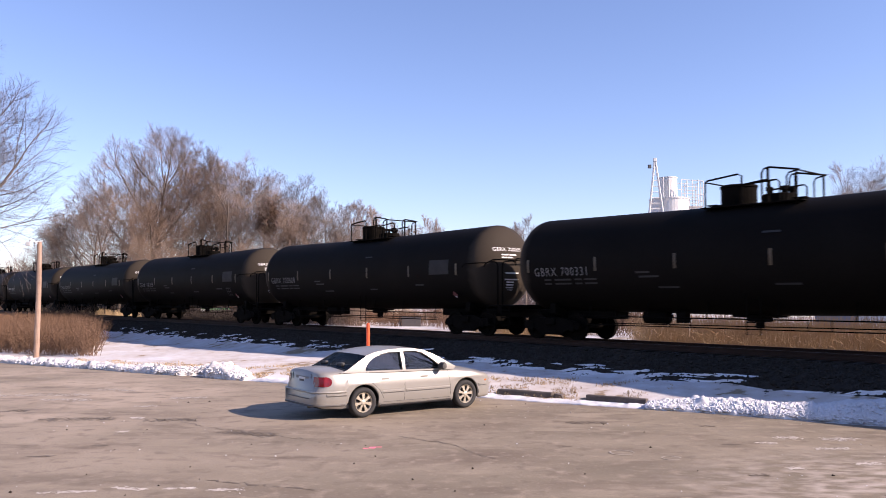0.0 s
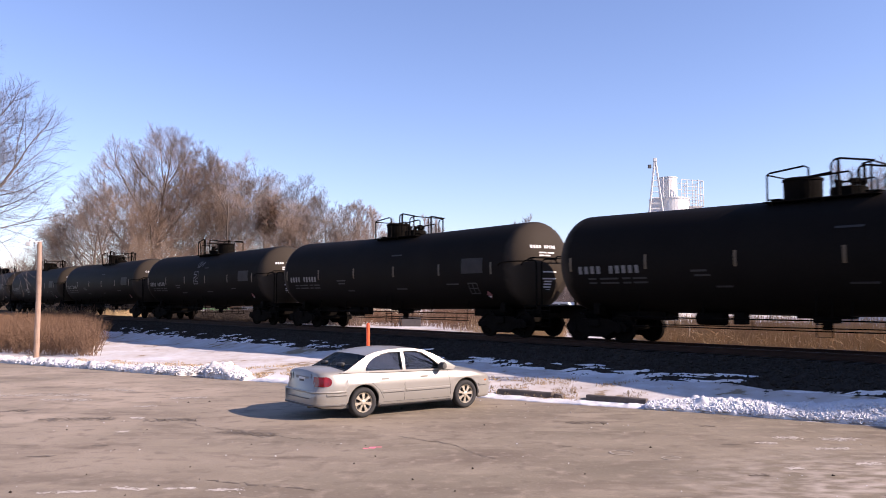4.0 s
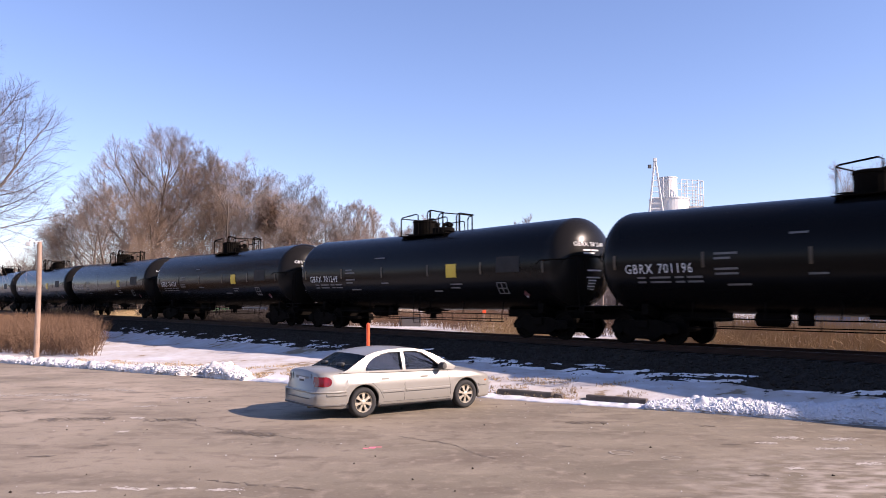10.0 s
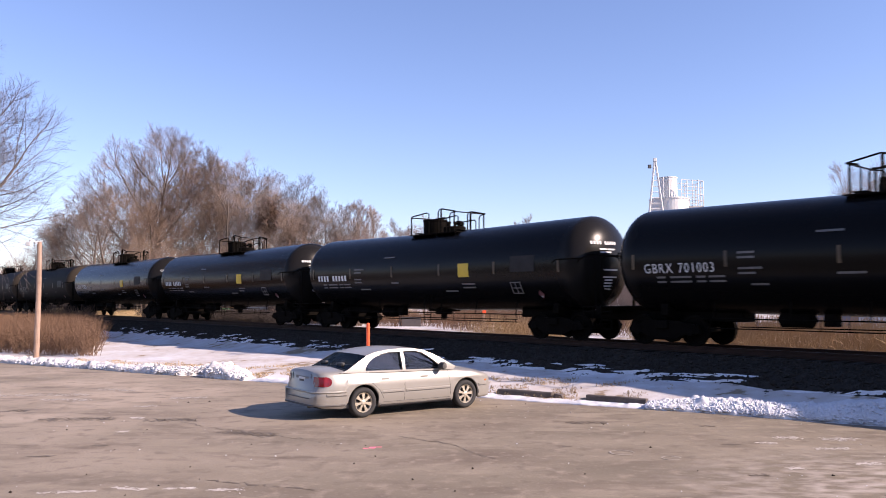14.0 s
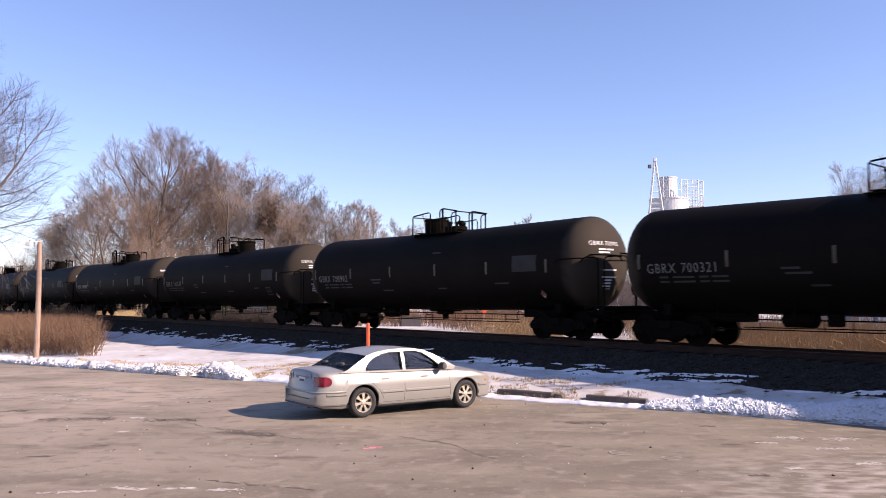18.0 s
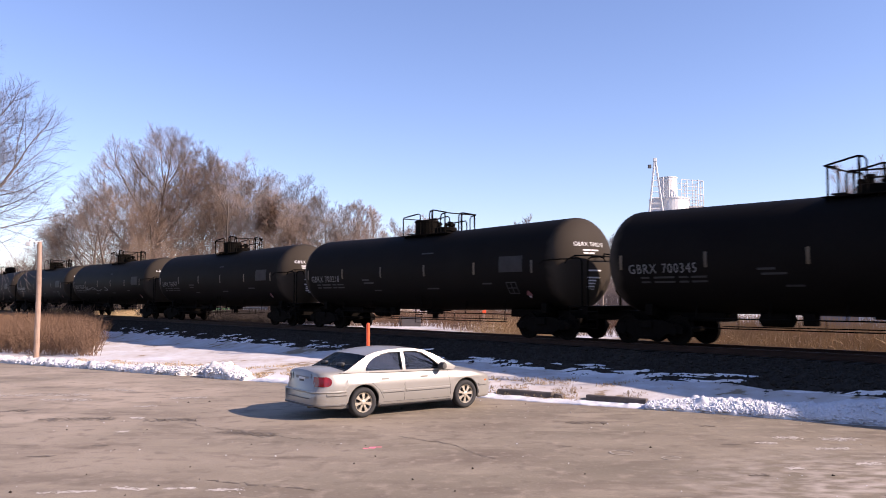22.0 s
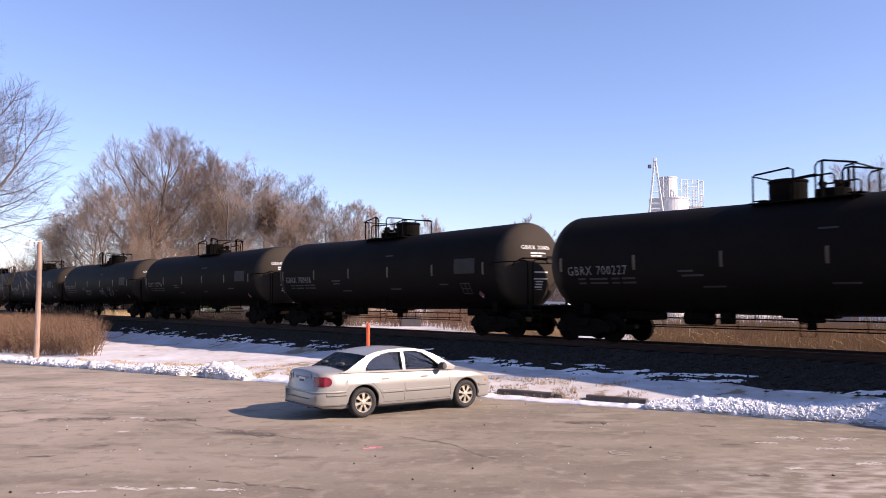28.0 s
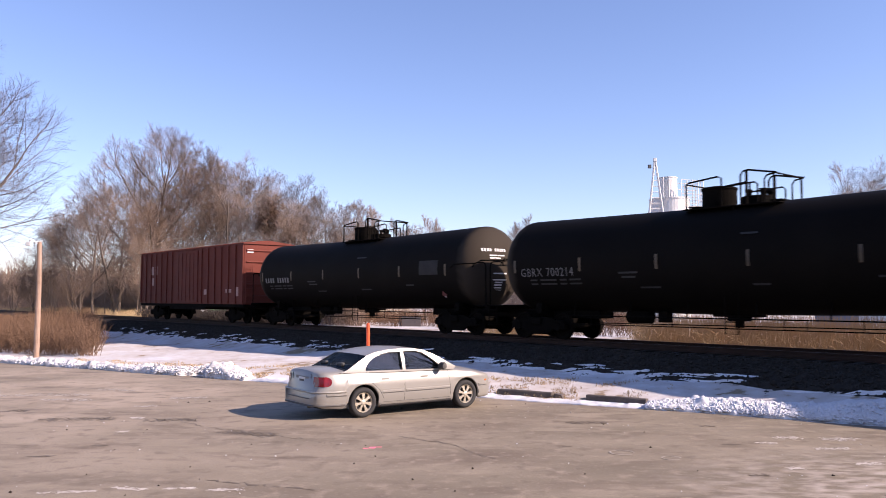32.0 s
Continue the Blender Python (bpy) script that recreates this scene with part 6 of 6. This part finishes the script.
def flat_blot(name, x, y, r, material, label, seed, stretch=1.6):
    bm = bmesh.new()
    vs = []
    for k in range(22):
        a = math.tau * k / 22
        q = r * (1 + 0.5 * noise.noise((math.cos(a) * 1.7, math.sin(a) * 1.7, seed)))
        vs.append(bm.verts.new((x + stretch * q * math.cos(a), y + q * math.sin(a), 0.004)))
    top = bm.verts.new((x, y, 0.006))
    for k in range(22):
        bm.faces.new((vs[k], vs[(k + 1) % 22], top))
    return tagged(new(name, done(name, bm, material)), label, "paint mark")


flat_blot("paint_mark", -1.18, 13.78, 0.08, PINK, "bright pink sprayed marking on the asphalt", 1, 0.75)
flat_blot("paint_mark", -1.08, 13.84, 0.035, PINK, "bright pink sprayed fleck on the asphalt", 7, 1.3)
flat_blot("paint_mark", -1.3, 13.72, 0.035, PINK, "small pink sprayed fleck on the asphalt", 5)
for x, y, r in ((2.92, 13.35, 0.21), (3.6, 12.9, 0.16)):
    bm = bmesh.new()
    loops = [[bm.verts.new((x + q * math.cos(a), y + q * math.sin(a), 0.005)) for a in (math.tau * k / 28 for k in range(28))] for q in (r - 0.03, r)]
    for k in range(24):
        bm.faces.new((loops[0][k], loops[1][k], loops[1][k + 1], loops[0][k + 1]))
    tagged(new("ring_mark", done("ring_mark", bm, CHALK)), "faint pale ring painted on the asphalt", "paint mark", "painted rings")


SALT = surface("dried_salt", (0.4, 0.35, 0.3), (0.6, 0.55, 0.49), 6, (0.7, 0.9), 0, 0, 30)
TAR = surface("dark_tar_stain", (0.095, 0.075, 0.053), (0.15, 0.12, 0.086), 6, (0.6, 0.85), 0, 0, 30)


def smear(name, x, y, length, width, turn, material, label, category, group, seed):
    """A ragged streak on the asphalt, made of many thin flecks."""
    rnd = random.Random(seed)
    bm = bmesh.new()
    m = pose(x, y, 0.0, 0, 0, turn)
    for i in range(int(30 + 130 * length * min(1.0, width * 3))):
        q = m @ Vector((rnd.uniform(-0.5, 0.5) * length, rnd.gauss(0, width * 0.3), 0))
        half, w = rnd.uniform(0.02, 0.07), rnd.uniform(0.006, 0.02)
        z, t = lot_z(q.x, q.y) + 0.003 + 0.00002 * i, radians(turn + rnd.gauss(0, 12))
        ring = []
        for k in range(6):
            a = math.tau * k / 6
            dx, dy = half * math.cos(a) * rnd.uniform(0.6, 1.1), w * math.sin(a) * rnd.uniform(0.6, 1.2)
            ring.append(bm.verts.new((q.x + dx * math.cos(t) - dy * math.sin(t), q.y + dx * math.sin(t) + dy * math.cos(t), z)))
        bm.faces.new(ring)
    return tagged(new(name, done(name, bm, material)), label, category, group, "stuff")


for i, (x, y, length, width, turn) in enumerate((
        (-10.4, 21.1, 2.6, 0.5, 4), (-9.3, 20.2, 1.3, 0.35, -6), (-8.9, 22.3, 1.2, 0.3, -20), (-6.9, 19.0, 0.55, 0.22, 2), (-6.4, 20.6, 0.9, 0.3, 10), (-6.04, 15.4, 0.17, 0.16, 0), (-4.9, 10.65, 0.75, 0.1, 10),
        (-4.15, 10.85, 0.5, 0.12, -14), (-3.47, 10.87, 0.4, 0.1, 5), (-2.85, 10.8, 0.45, 0.1, 0), (6.2, 14.75, 0.5, 0.25, 8), (7.1, 14.6, 0.7, 0.3, 0),
        (6.45, 12.45, 0.4, 0.2, 12), (5.2, 12.1, 0.22, 0.14, 15), (-6.45, 17.2, 0.3, 0.18, 0), (5.6, 14.2, 0.35, 0.16, 5), (6.5, 13.7, 0.6, 0.2, 5))):
    smear("salt_streak", x, y, length, width, turn, SALT, "white streak of dried salt on the asphalt", "salt streak", "salt streaks on the asphalt", 60 + i)
for i, (x, y, length, width, turn) in enumerate((
        (-5.87, 13.98, 0.26, 0.07, 0), (5.2, 16.05, 0.28, 0.1, 0), (4.95, 14.04, 0.3, 0.1, 5), (4.5, 11.65, 0.28, 0.08, 3), (2.1, 13.93, 0.12, 0.06, 0), (-6.4, 13.05, 0.4, 0.07, 12),
        (-7.6, 17.0, 1.6, 0.5, 6), (-5.6, 16.9, 1.1, 0.4, 8), (-3.6, 15.2, 1.2, 0.35, -25), (2.9, 16.5, 0.8, 0.3, 0), (-9.5, 18.3, 0.5, 0.25, -10))):
    smear("tar_stain", x, y, length, width, turn, TAR, "dark tar stain on the asphalt", "stain", "stains on the asphalt", 90 + i)


def asphalt_crack(points, seed):
    """A ragged open crack through the asphalt."""
    rnd = random.Random(seed)
    bm = bmesh.new()
    prev = None
    for (x0, y0), (x1, y1) in zip(points, points[1:]):
        for i in range(12):
            f = i / 12
            x, y = x0 + (x1 - x0) * f + rnd.gauss(0, 0.02), y0 + (y1 - y0) * f + rnd.gauss(0, 0.035)
            w = 0.006 + 0.035 * rnd.random() ** 3
            z = lot_z(x, y) + 0.004
            row = [bm.verts.new((x - w * 0.4, y - w, z)), bm.verts.new((x + w * 0.4, y + w, z))]
            if prev and rnd.random() < 0.85:
                bm.faces.new((prev[0], row[0], row[1], prev[1]))
            prev = row
    return tagged(new("crack", done("crack", bm, TAR)), "thin ragged crack in the asphalt", "crack", "cracks in the asphalt")


asphalt_crack([(-5.64, 16.86), (-4.88, 16.26), (-4.55, 15.91), (-3.91, 15.58), (-3.43, 15.32), (-2.93, 14.94), (-2.22, 14.36), (-1.73, 14.04)], 1)
asphalt_crack([(-0.86, 14.88), (0.16, 14.09), (0.6, 13.14), (1.01, 12.6)], 2)
asphalt_crack([(-3.4, 11.4), (-2.6, 11.1), (-1.6, 10.75)], 3)


def litter_spot(rnd):
    p = Vector((rnd.uniform(-9, 9), rnd.uniform(8, 20), 0))
    return Vector((p.x, p.y, 0.008)) if beyond_edge(p.x, p.y) < -0.6 else Vector((0, 10, 0.008))


pebble_field("grit", "scattered grit and ice crumbs on the asphalt", 110, litter_spot, (0.006, 0.02), SNOW_DIRTY, 31)
pebble_field("leaf_litter", "scattered dark leaf scraps on the asphalt", 60, litter_spot, (0.01, 0.028), TIE_WOOD, 32)


def lamp_pole():
    pole = thing("lamp_pole", pose(-18.0, 36.0, ground_z(-18.0, 36.0)), "weathered wooden pole with a small floodlight on top", "lamp pole")
    bm = bmesh.new()
    tube(bm, [(0, 0, -0.4), (0.02, 0, 1.5), (0.03, 0, 3.2), (0, 0, 5.12)], [0.125, 0.118, 0.108, 0.098], 12)
    part("post", bm, POLE_WOOD, pole)
    bm = bmesh.new()
    tube(bm, [(0.02, -0.05, 4.98), (-0.15, -0.1, 5.12), (-0.3, -0.12, 5.16)], 0.025, 6)
    part("arm", bm, WHITE_STEEL, pole)
    bm = bmesh.new()
    box(bm, -0.52, -0.28, -0.24, 0.0, 4.92, 5.12, 0.03, None)
    part("lamp_housing", bm, WHITE_STEEL, pole, "pale lamp housing")
    bm = bmesh.new()
    lathe(bm, [(0.1, 5.12), (0.09, 5.2), (0.03, 5.26)], 12, pose(-0.3, -0.12, 0))
    part("sensor", bm, WHITE_STEEL, pole, "pale light sensor")
    bm = bmesh.new()
    tube(bm, [(-0.1, -0.1, 5.1), (0.14, -0.02, 5.17)], 0.03, 6)
    part("bracket", bm, WHITE_STEEL, pole)


def marker_post():
    x, y = -2.49, 27.0
    post = thing("marker_post", pose(x, y, ground_z(x, y)), "bright orange-red plastic marker post in the snow", "marker post")
    bm = bmesh.new()
    lathe(bm, [(0.062, -0.2), (0.062, 1.44), (0.05, 1.49), (0.02, 1.51)], 14)
    part("tube", bm, ORANGE, post)
    bm = bmesh.new()
    lathe(bm, [(0.066, 0.22), (0.066, 0.62)], 14, caps=False)
    part("sleeve", bm, WHITE_STEEL, post, "white printed sleeve")


def sign_post():
    m = spot(856, 45)
    post = thing("sign_post", m, "weathered post with a small orange sign behind the track", "sign post")
    bm = bmesh.new()
    box(bm, -0.06, 0.06, -0.06, 0.06, -0.3, 1.6, 0.01)
    part("post", bm, POLE_WOOD, post)
    bm = bmesh.new()
    box(bm, -0.08, 0.12, -0.085, -0.065, 1.36, 1.56, 0.006)
    part("sign_plate", bm, ORANGE, post, "orange plate")


def silo():
    s = thing("silo", spot(1178, 80, 0.1), "white steel silo with ladder tower and railing", "silo")
    bm = bmesh.new()
    lathe(bm, [(1.94, 0.0), (1.94, 12.1), (2.0, 12.12), (2.0, 12.2), (0.05, 12.3)], 40, pose(0.5, 0, 0))
    part("drum", bm, WHITE_STEEL, s)
    bm = bmesh.new()
    lathe(bm, [(0.9, 12.2), (0.9, 14.3), (0.94, 14.32), (0.94, 14.4), (0.05, 14.45)], 28, pose(0.42, 0.2, 0))
    part("filter", bm, WHITE_STEEL, s)
    bm = bmesh.new()
    for x in (-0.35, 0.2):
        tube(bm, [(x, -0.95, 12.2), (x, -0.95, 14.3)], 0.06, 6)
    part("filter_pipe", bm, WHITE_STEEL, s)
    for x0, x1 in ((-2.1, -1.5), (-0.75, -1.42)):
        bm = bmesh.new()
        tube(bm, [(x0, -2.2, 10.5), (x1, -2.2, 15.7)], 0.1, 6)
        part("tower_leg", bm, WHITE_STEEL, s)
    for k in range(8):
        z = 11.0 + k * 0.55
        f = (z - 10.5) / 5.2
        bm = bmesh.new()
        tube(bm, [(-2.1 + 0.6 * f, -2.2, z), (-0.75 - 0.67 * f, -2.2, z)], 0.045, 5)
        part("rung", bm, WHITE_STEEL, s)
    bm = bmesh.new()
    box(bm, -1.62, -1.3, -2.35, -2.05, 15.6, 15.95, 0.03)
    part("tower_head", bm, WHITE_STEEL, s)
    bm = bmesh.new()
    box(bm, -2.15, -1.85, -2.4, -2.1, 14.95, 15.3, 0.03)
    part("floodlight", bm, TRIM, s, "dark floodlight")
    # railed platform beside the drum
    bm = bmesh.new()
    box(bm, 1.2, 3.55, -1.2, 1.2, 11.35, 11.43)
    part("platform", bm, WHITE_STEEL, s)
    posts = [(1.35, -1.2), (1.9, -1.2), (2.45, -1.2), (3.0, -1.2), (3.5, -1.2), (3.5, -0.4), (3.5, 0.4), (3.5, 1.2), (2.4, 1.2), (1.35, 1.2)]
    for x, y in posts:
        bm = bmesh.new()
        tube(bm, [(x, y, 11.4), (x, y, 14.0 - 0.12 * (x > 3))], 0.045, 5)
        part("rail_post", bm, WHITE_STEEL, s)
    for z in (12.0, 12.6, 13.3, 13.95):
        bm = bmesh.new()
        tube(bm, [(1.35, -1.2, z + 0.06), (3.5, -1.2, z - 0.08), (3.5, 1.2, z - 0.08), (1.35, 1.2, z + 0.06)], 0.04, 5)
        part("rail", bm, WHITE_STEEL, s)
    # caged ladder down the drum's side
    for x in (2.75, 3.35):
        bm = bmesh.new()
        tube(bm, [(x, -0.9, 0.2), (x, -0.9, 11.4)], 0.045, 5)
        part("ladder_stile", bm, WHITE_STEEL, s)
    bm = bmesh.new()
    tube(bm, [(2.75, -0.9, 0), (3.35, -0.9, 0)], 0.03, 5)
    rung = done("ladder_rung", bm, WHITE_STEEL)
    for k in range(30):
        part("ladder_rung", rung, None, s, at=pose(0, 0, 0.5 + k * 0.36))
    bm = bmesh.new()
    tube(bm, [(2.75, -0.9, 0), (2.7, -1.4, 0), (3.05, -1.65, 0), (3.4, -1.4, 0), (3.35, -0.9, 0)], 0.03, 5)
    hoop = done("cage_hoop", bm, WHITE_STEEL)
    for k in range(8):
        part("cage_hoop", hoop, None, s, at=pose(0, 0, 2.8 + k * 1.15))


def metal_building():
    m = spot(1440, 60, 0.2, -42)
    b = thing("metal_building", m, "grey-blue metal-sided building with a dark roof edge", "building")
    w, d, h = 26.0, 16.0, 6.15
    bm = bmesh.new()
    box(bm, 0, w, 0, d, -0.3, h)
    part("wall", bm, GREY_SIDING, b)
    bm = bmesh.new()
    plate(bm, [(-0.3, h), (w + 0.3, h), (w + 0.3, h + 0.25), (-0.3, h + 0.25)], -0.35, d + 0.3)
    part("roof", bm, DARK_ROOF, b, "dark flat roof edge")
    bm = bmesh.new()
    box(bm, -0.025, 0.025, -0.05, 0.0, 0.0, h)
    rib = done("siding_rib", bm, GREY_SIDING)
    for i in range(40):
        part("siding_rib", rib, None, b, at=pose(0.3 + i * 0.65, 0, 0))
    for x in (0.9, 6.5, 12.5):
        bm = bmesh.new()
        tube(bm, [(x, -0.12, 0), (x, -0.12, h)], 0.07, 6)
        part("downpipe", bm, GREY_SIDING, b)
    bm = bmesh.new()
    box(bm, 3.0, 6.0, -0.04, 0.05, -0.1, 3.4)
    part("roller_door", bm, WHITE_STEEL, b, "pale roller door")


def container():
    c = thing("container", spot(383, 70, 0.2, 8), "pale green steel waste container with a white panel", "container")
    bm = bmesh.new()
    box(bm, -1.1, 1.1, -0.7, 0.7, 0.25, 1.45, 0.03)
    part("bin", bm, PALE_GREEN, c)
    bm = bmesh.new()
    box(bm, -1.15, -0.55, -0.74, -0.71, 0.5, 1.35)
    part("panel", bm, WHITE_STEEL, c, "white panel")
    for x in (-0.45, 0.55, 1.05):
        bm = bmesh.new()
        box(bm, x - 0.04, x + 0.04, -0.78, -0.7, 0.2, 1.5)
        part("stake", bm, TRIM, c)
    for x in (-0.8, 0.8):
        bm = bmesh.new()
        box(bm, x - 0.1, x + 0.1, -0.6, 0.6, -0.1, 0.25)
        part("skid", bm, TRIM, c)


def parked_truck():
    t = thing("box_truck", spot(697, 85, 0.25, 5), "cream box truck parked behind the track", "truck")
    bm = bmesh.new()
    box(bm, -2.6, 0.6, -1.0, 1.0, 0.35, 2.0, 0.05)
    part("cargo_box", bm, CREAM, t)
    bm = bmesh.new()
    plate(bm, [(0.65, 0.5), (2.0, 0.5), (2.0, 1.0), (1.7, 1.1), (1.4, 1.7), (0.65, 1.75)], -0.95, 0.95)
    part("cab", bm, CREAM, t)
    bm = bmesh.new()
    plate(bm, [(0.8, 1.1), (1.58, 1.12), (1.36, 1.6), (0.8, 1.62)], -0.965, -0.95)
    part("cab_window", bm, TRIM, t)
    for x in (-1.5, 1.3):
        for y in (-0.85, 0.85):
            bm = bmesh.new()
            lathe(bm, [(0.2, -0.13), (0.38, -0.12), (0.4, 0), (0.38, 0.12), (0.2, 0.13)], 16, pose(x, y, 0.4, 90, 0, 0))
            part("wheel", bm, RUBBER, t)


def shed():
    s = thing("shed", spot(625, 100, 0.2, -6), "long low white shed with a pale roof", "shed")
    bm = bmesh.new()
    box(bm, -3.4, 3.2, 0, 4, -0.2, 1.9)
    part("wall", bm, CREAM, s)
    bm = bmesh.new()
    plate(bm, [(-3.7, 1.9), (3.5, 1.9), (3.3, 2.5), (-3.5, 2.5)], -0.3, 4.3)
    part("roof", bm, WHITE_STEEL, s)
    for x in (-2.6, -0.9, 0.8, 2.2):
        bm = bmesh.new()
        box(bm, x - 0.3, x + 0.3, -0.03, 0.05, 0.6, 1.5)
        part("window", bm, TRIM, s)


def crate(px, depth, w, h, material, label):
    c = thing("crate", spot(px, depth, 0.2, 12), label, "crate", "crates behind the track")
    bm = bmesh.new()
    box(bm, -w / 2, w / 2, -0.5, 0.5, -0.1, h, 0.03)
    part("case", bm, material, c)
    bm = bmesh.new()
    box(bm, -w / 2 - 0.03, w / 2 + 0.03, -0.54, 0.54, h, h + 0.07, 0.01)
    part("lid", bm, DARK_ROOF, c)


def parked_van():
    v = thing("van", spot(990, 82, 0.22, -30), "white van parked behind the track", "van")
    bm = bmesh.new()
    plate(bm, [(-2.3, 0.4), (2.3, 0.4), (2.35, 0.95), (1.7, 1.1), (1.2, 1.85), (-2.2, 1.95), (-2.35, 1.1)], -0.9, 0.9)
    part("body", bm, WHITE_STEEL, v)
    for x0, x1 in ((-1.9, -0.9), (-0.7, 0.2)):
        bm = bmesh.new()
        box(bm, x0, x1, -0.915, -0.9, 1.2, 1.7)
        part("side_window", bm, TRIM, v)
    bm = bmesh.new()
    plate(bm, [(0.4, 1.2), (1.45, 1.2), (1.1, 1.7), (0.4, 1.72)], -0.915, -0.9)
    part("cab_window", bm, TRIM, v)
    for x in (-1.45, 1.45):
        for y in (-0.82, 0.82):
            bm = bmesh.new()
            lathe(bm, [(0.16, -0.1), (0.32, -0.1), (0.34, 0), (0.32, 0.1), (0.16, 0.1)], 16, pose(x, y, 0.34, 90, 0, 0))
            part("wheel", bm, RUBBER, v)


parked_van()
lamp_pole()
marker_post()
sign_post()
silo()
metal_building()
container()
parked_truck()
shed()
crate(726, 62, 1.5, 0.8, DARK_ROOF, "dark steel crate standing in the snow")
crate(452, 72, 2.2, 1.5, GREY_SIDING, "grey steel crate standing behind the track")
crate(470, 78, 1.6, 1.8, CREAM, "pale crate standing behind the track")


motions()
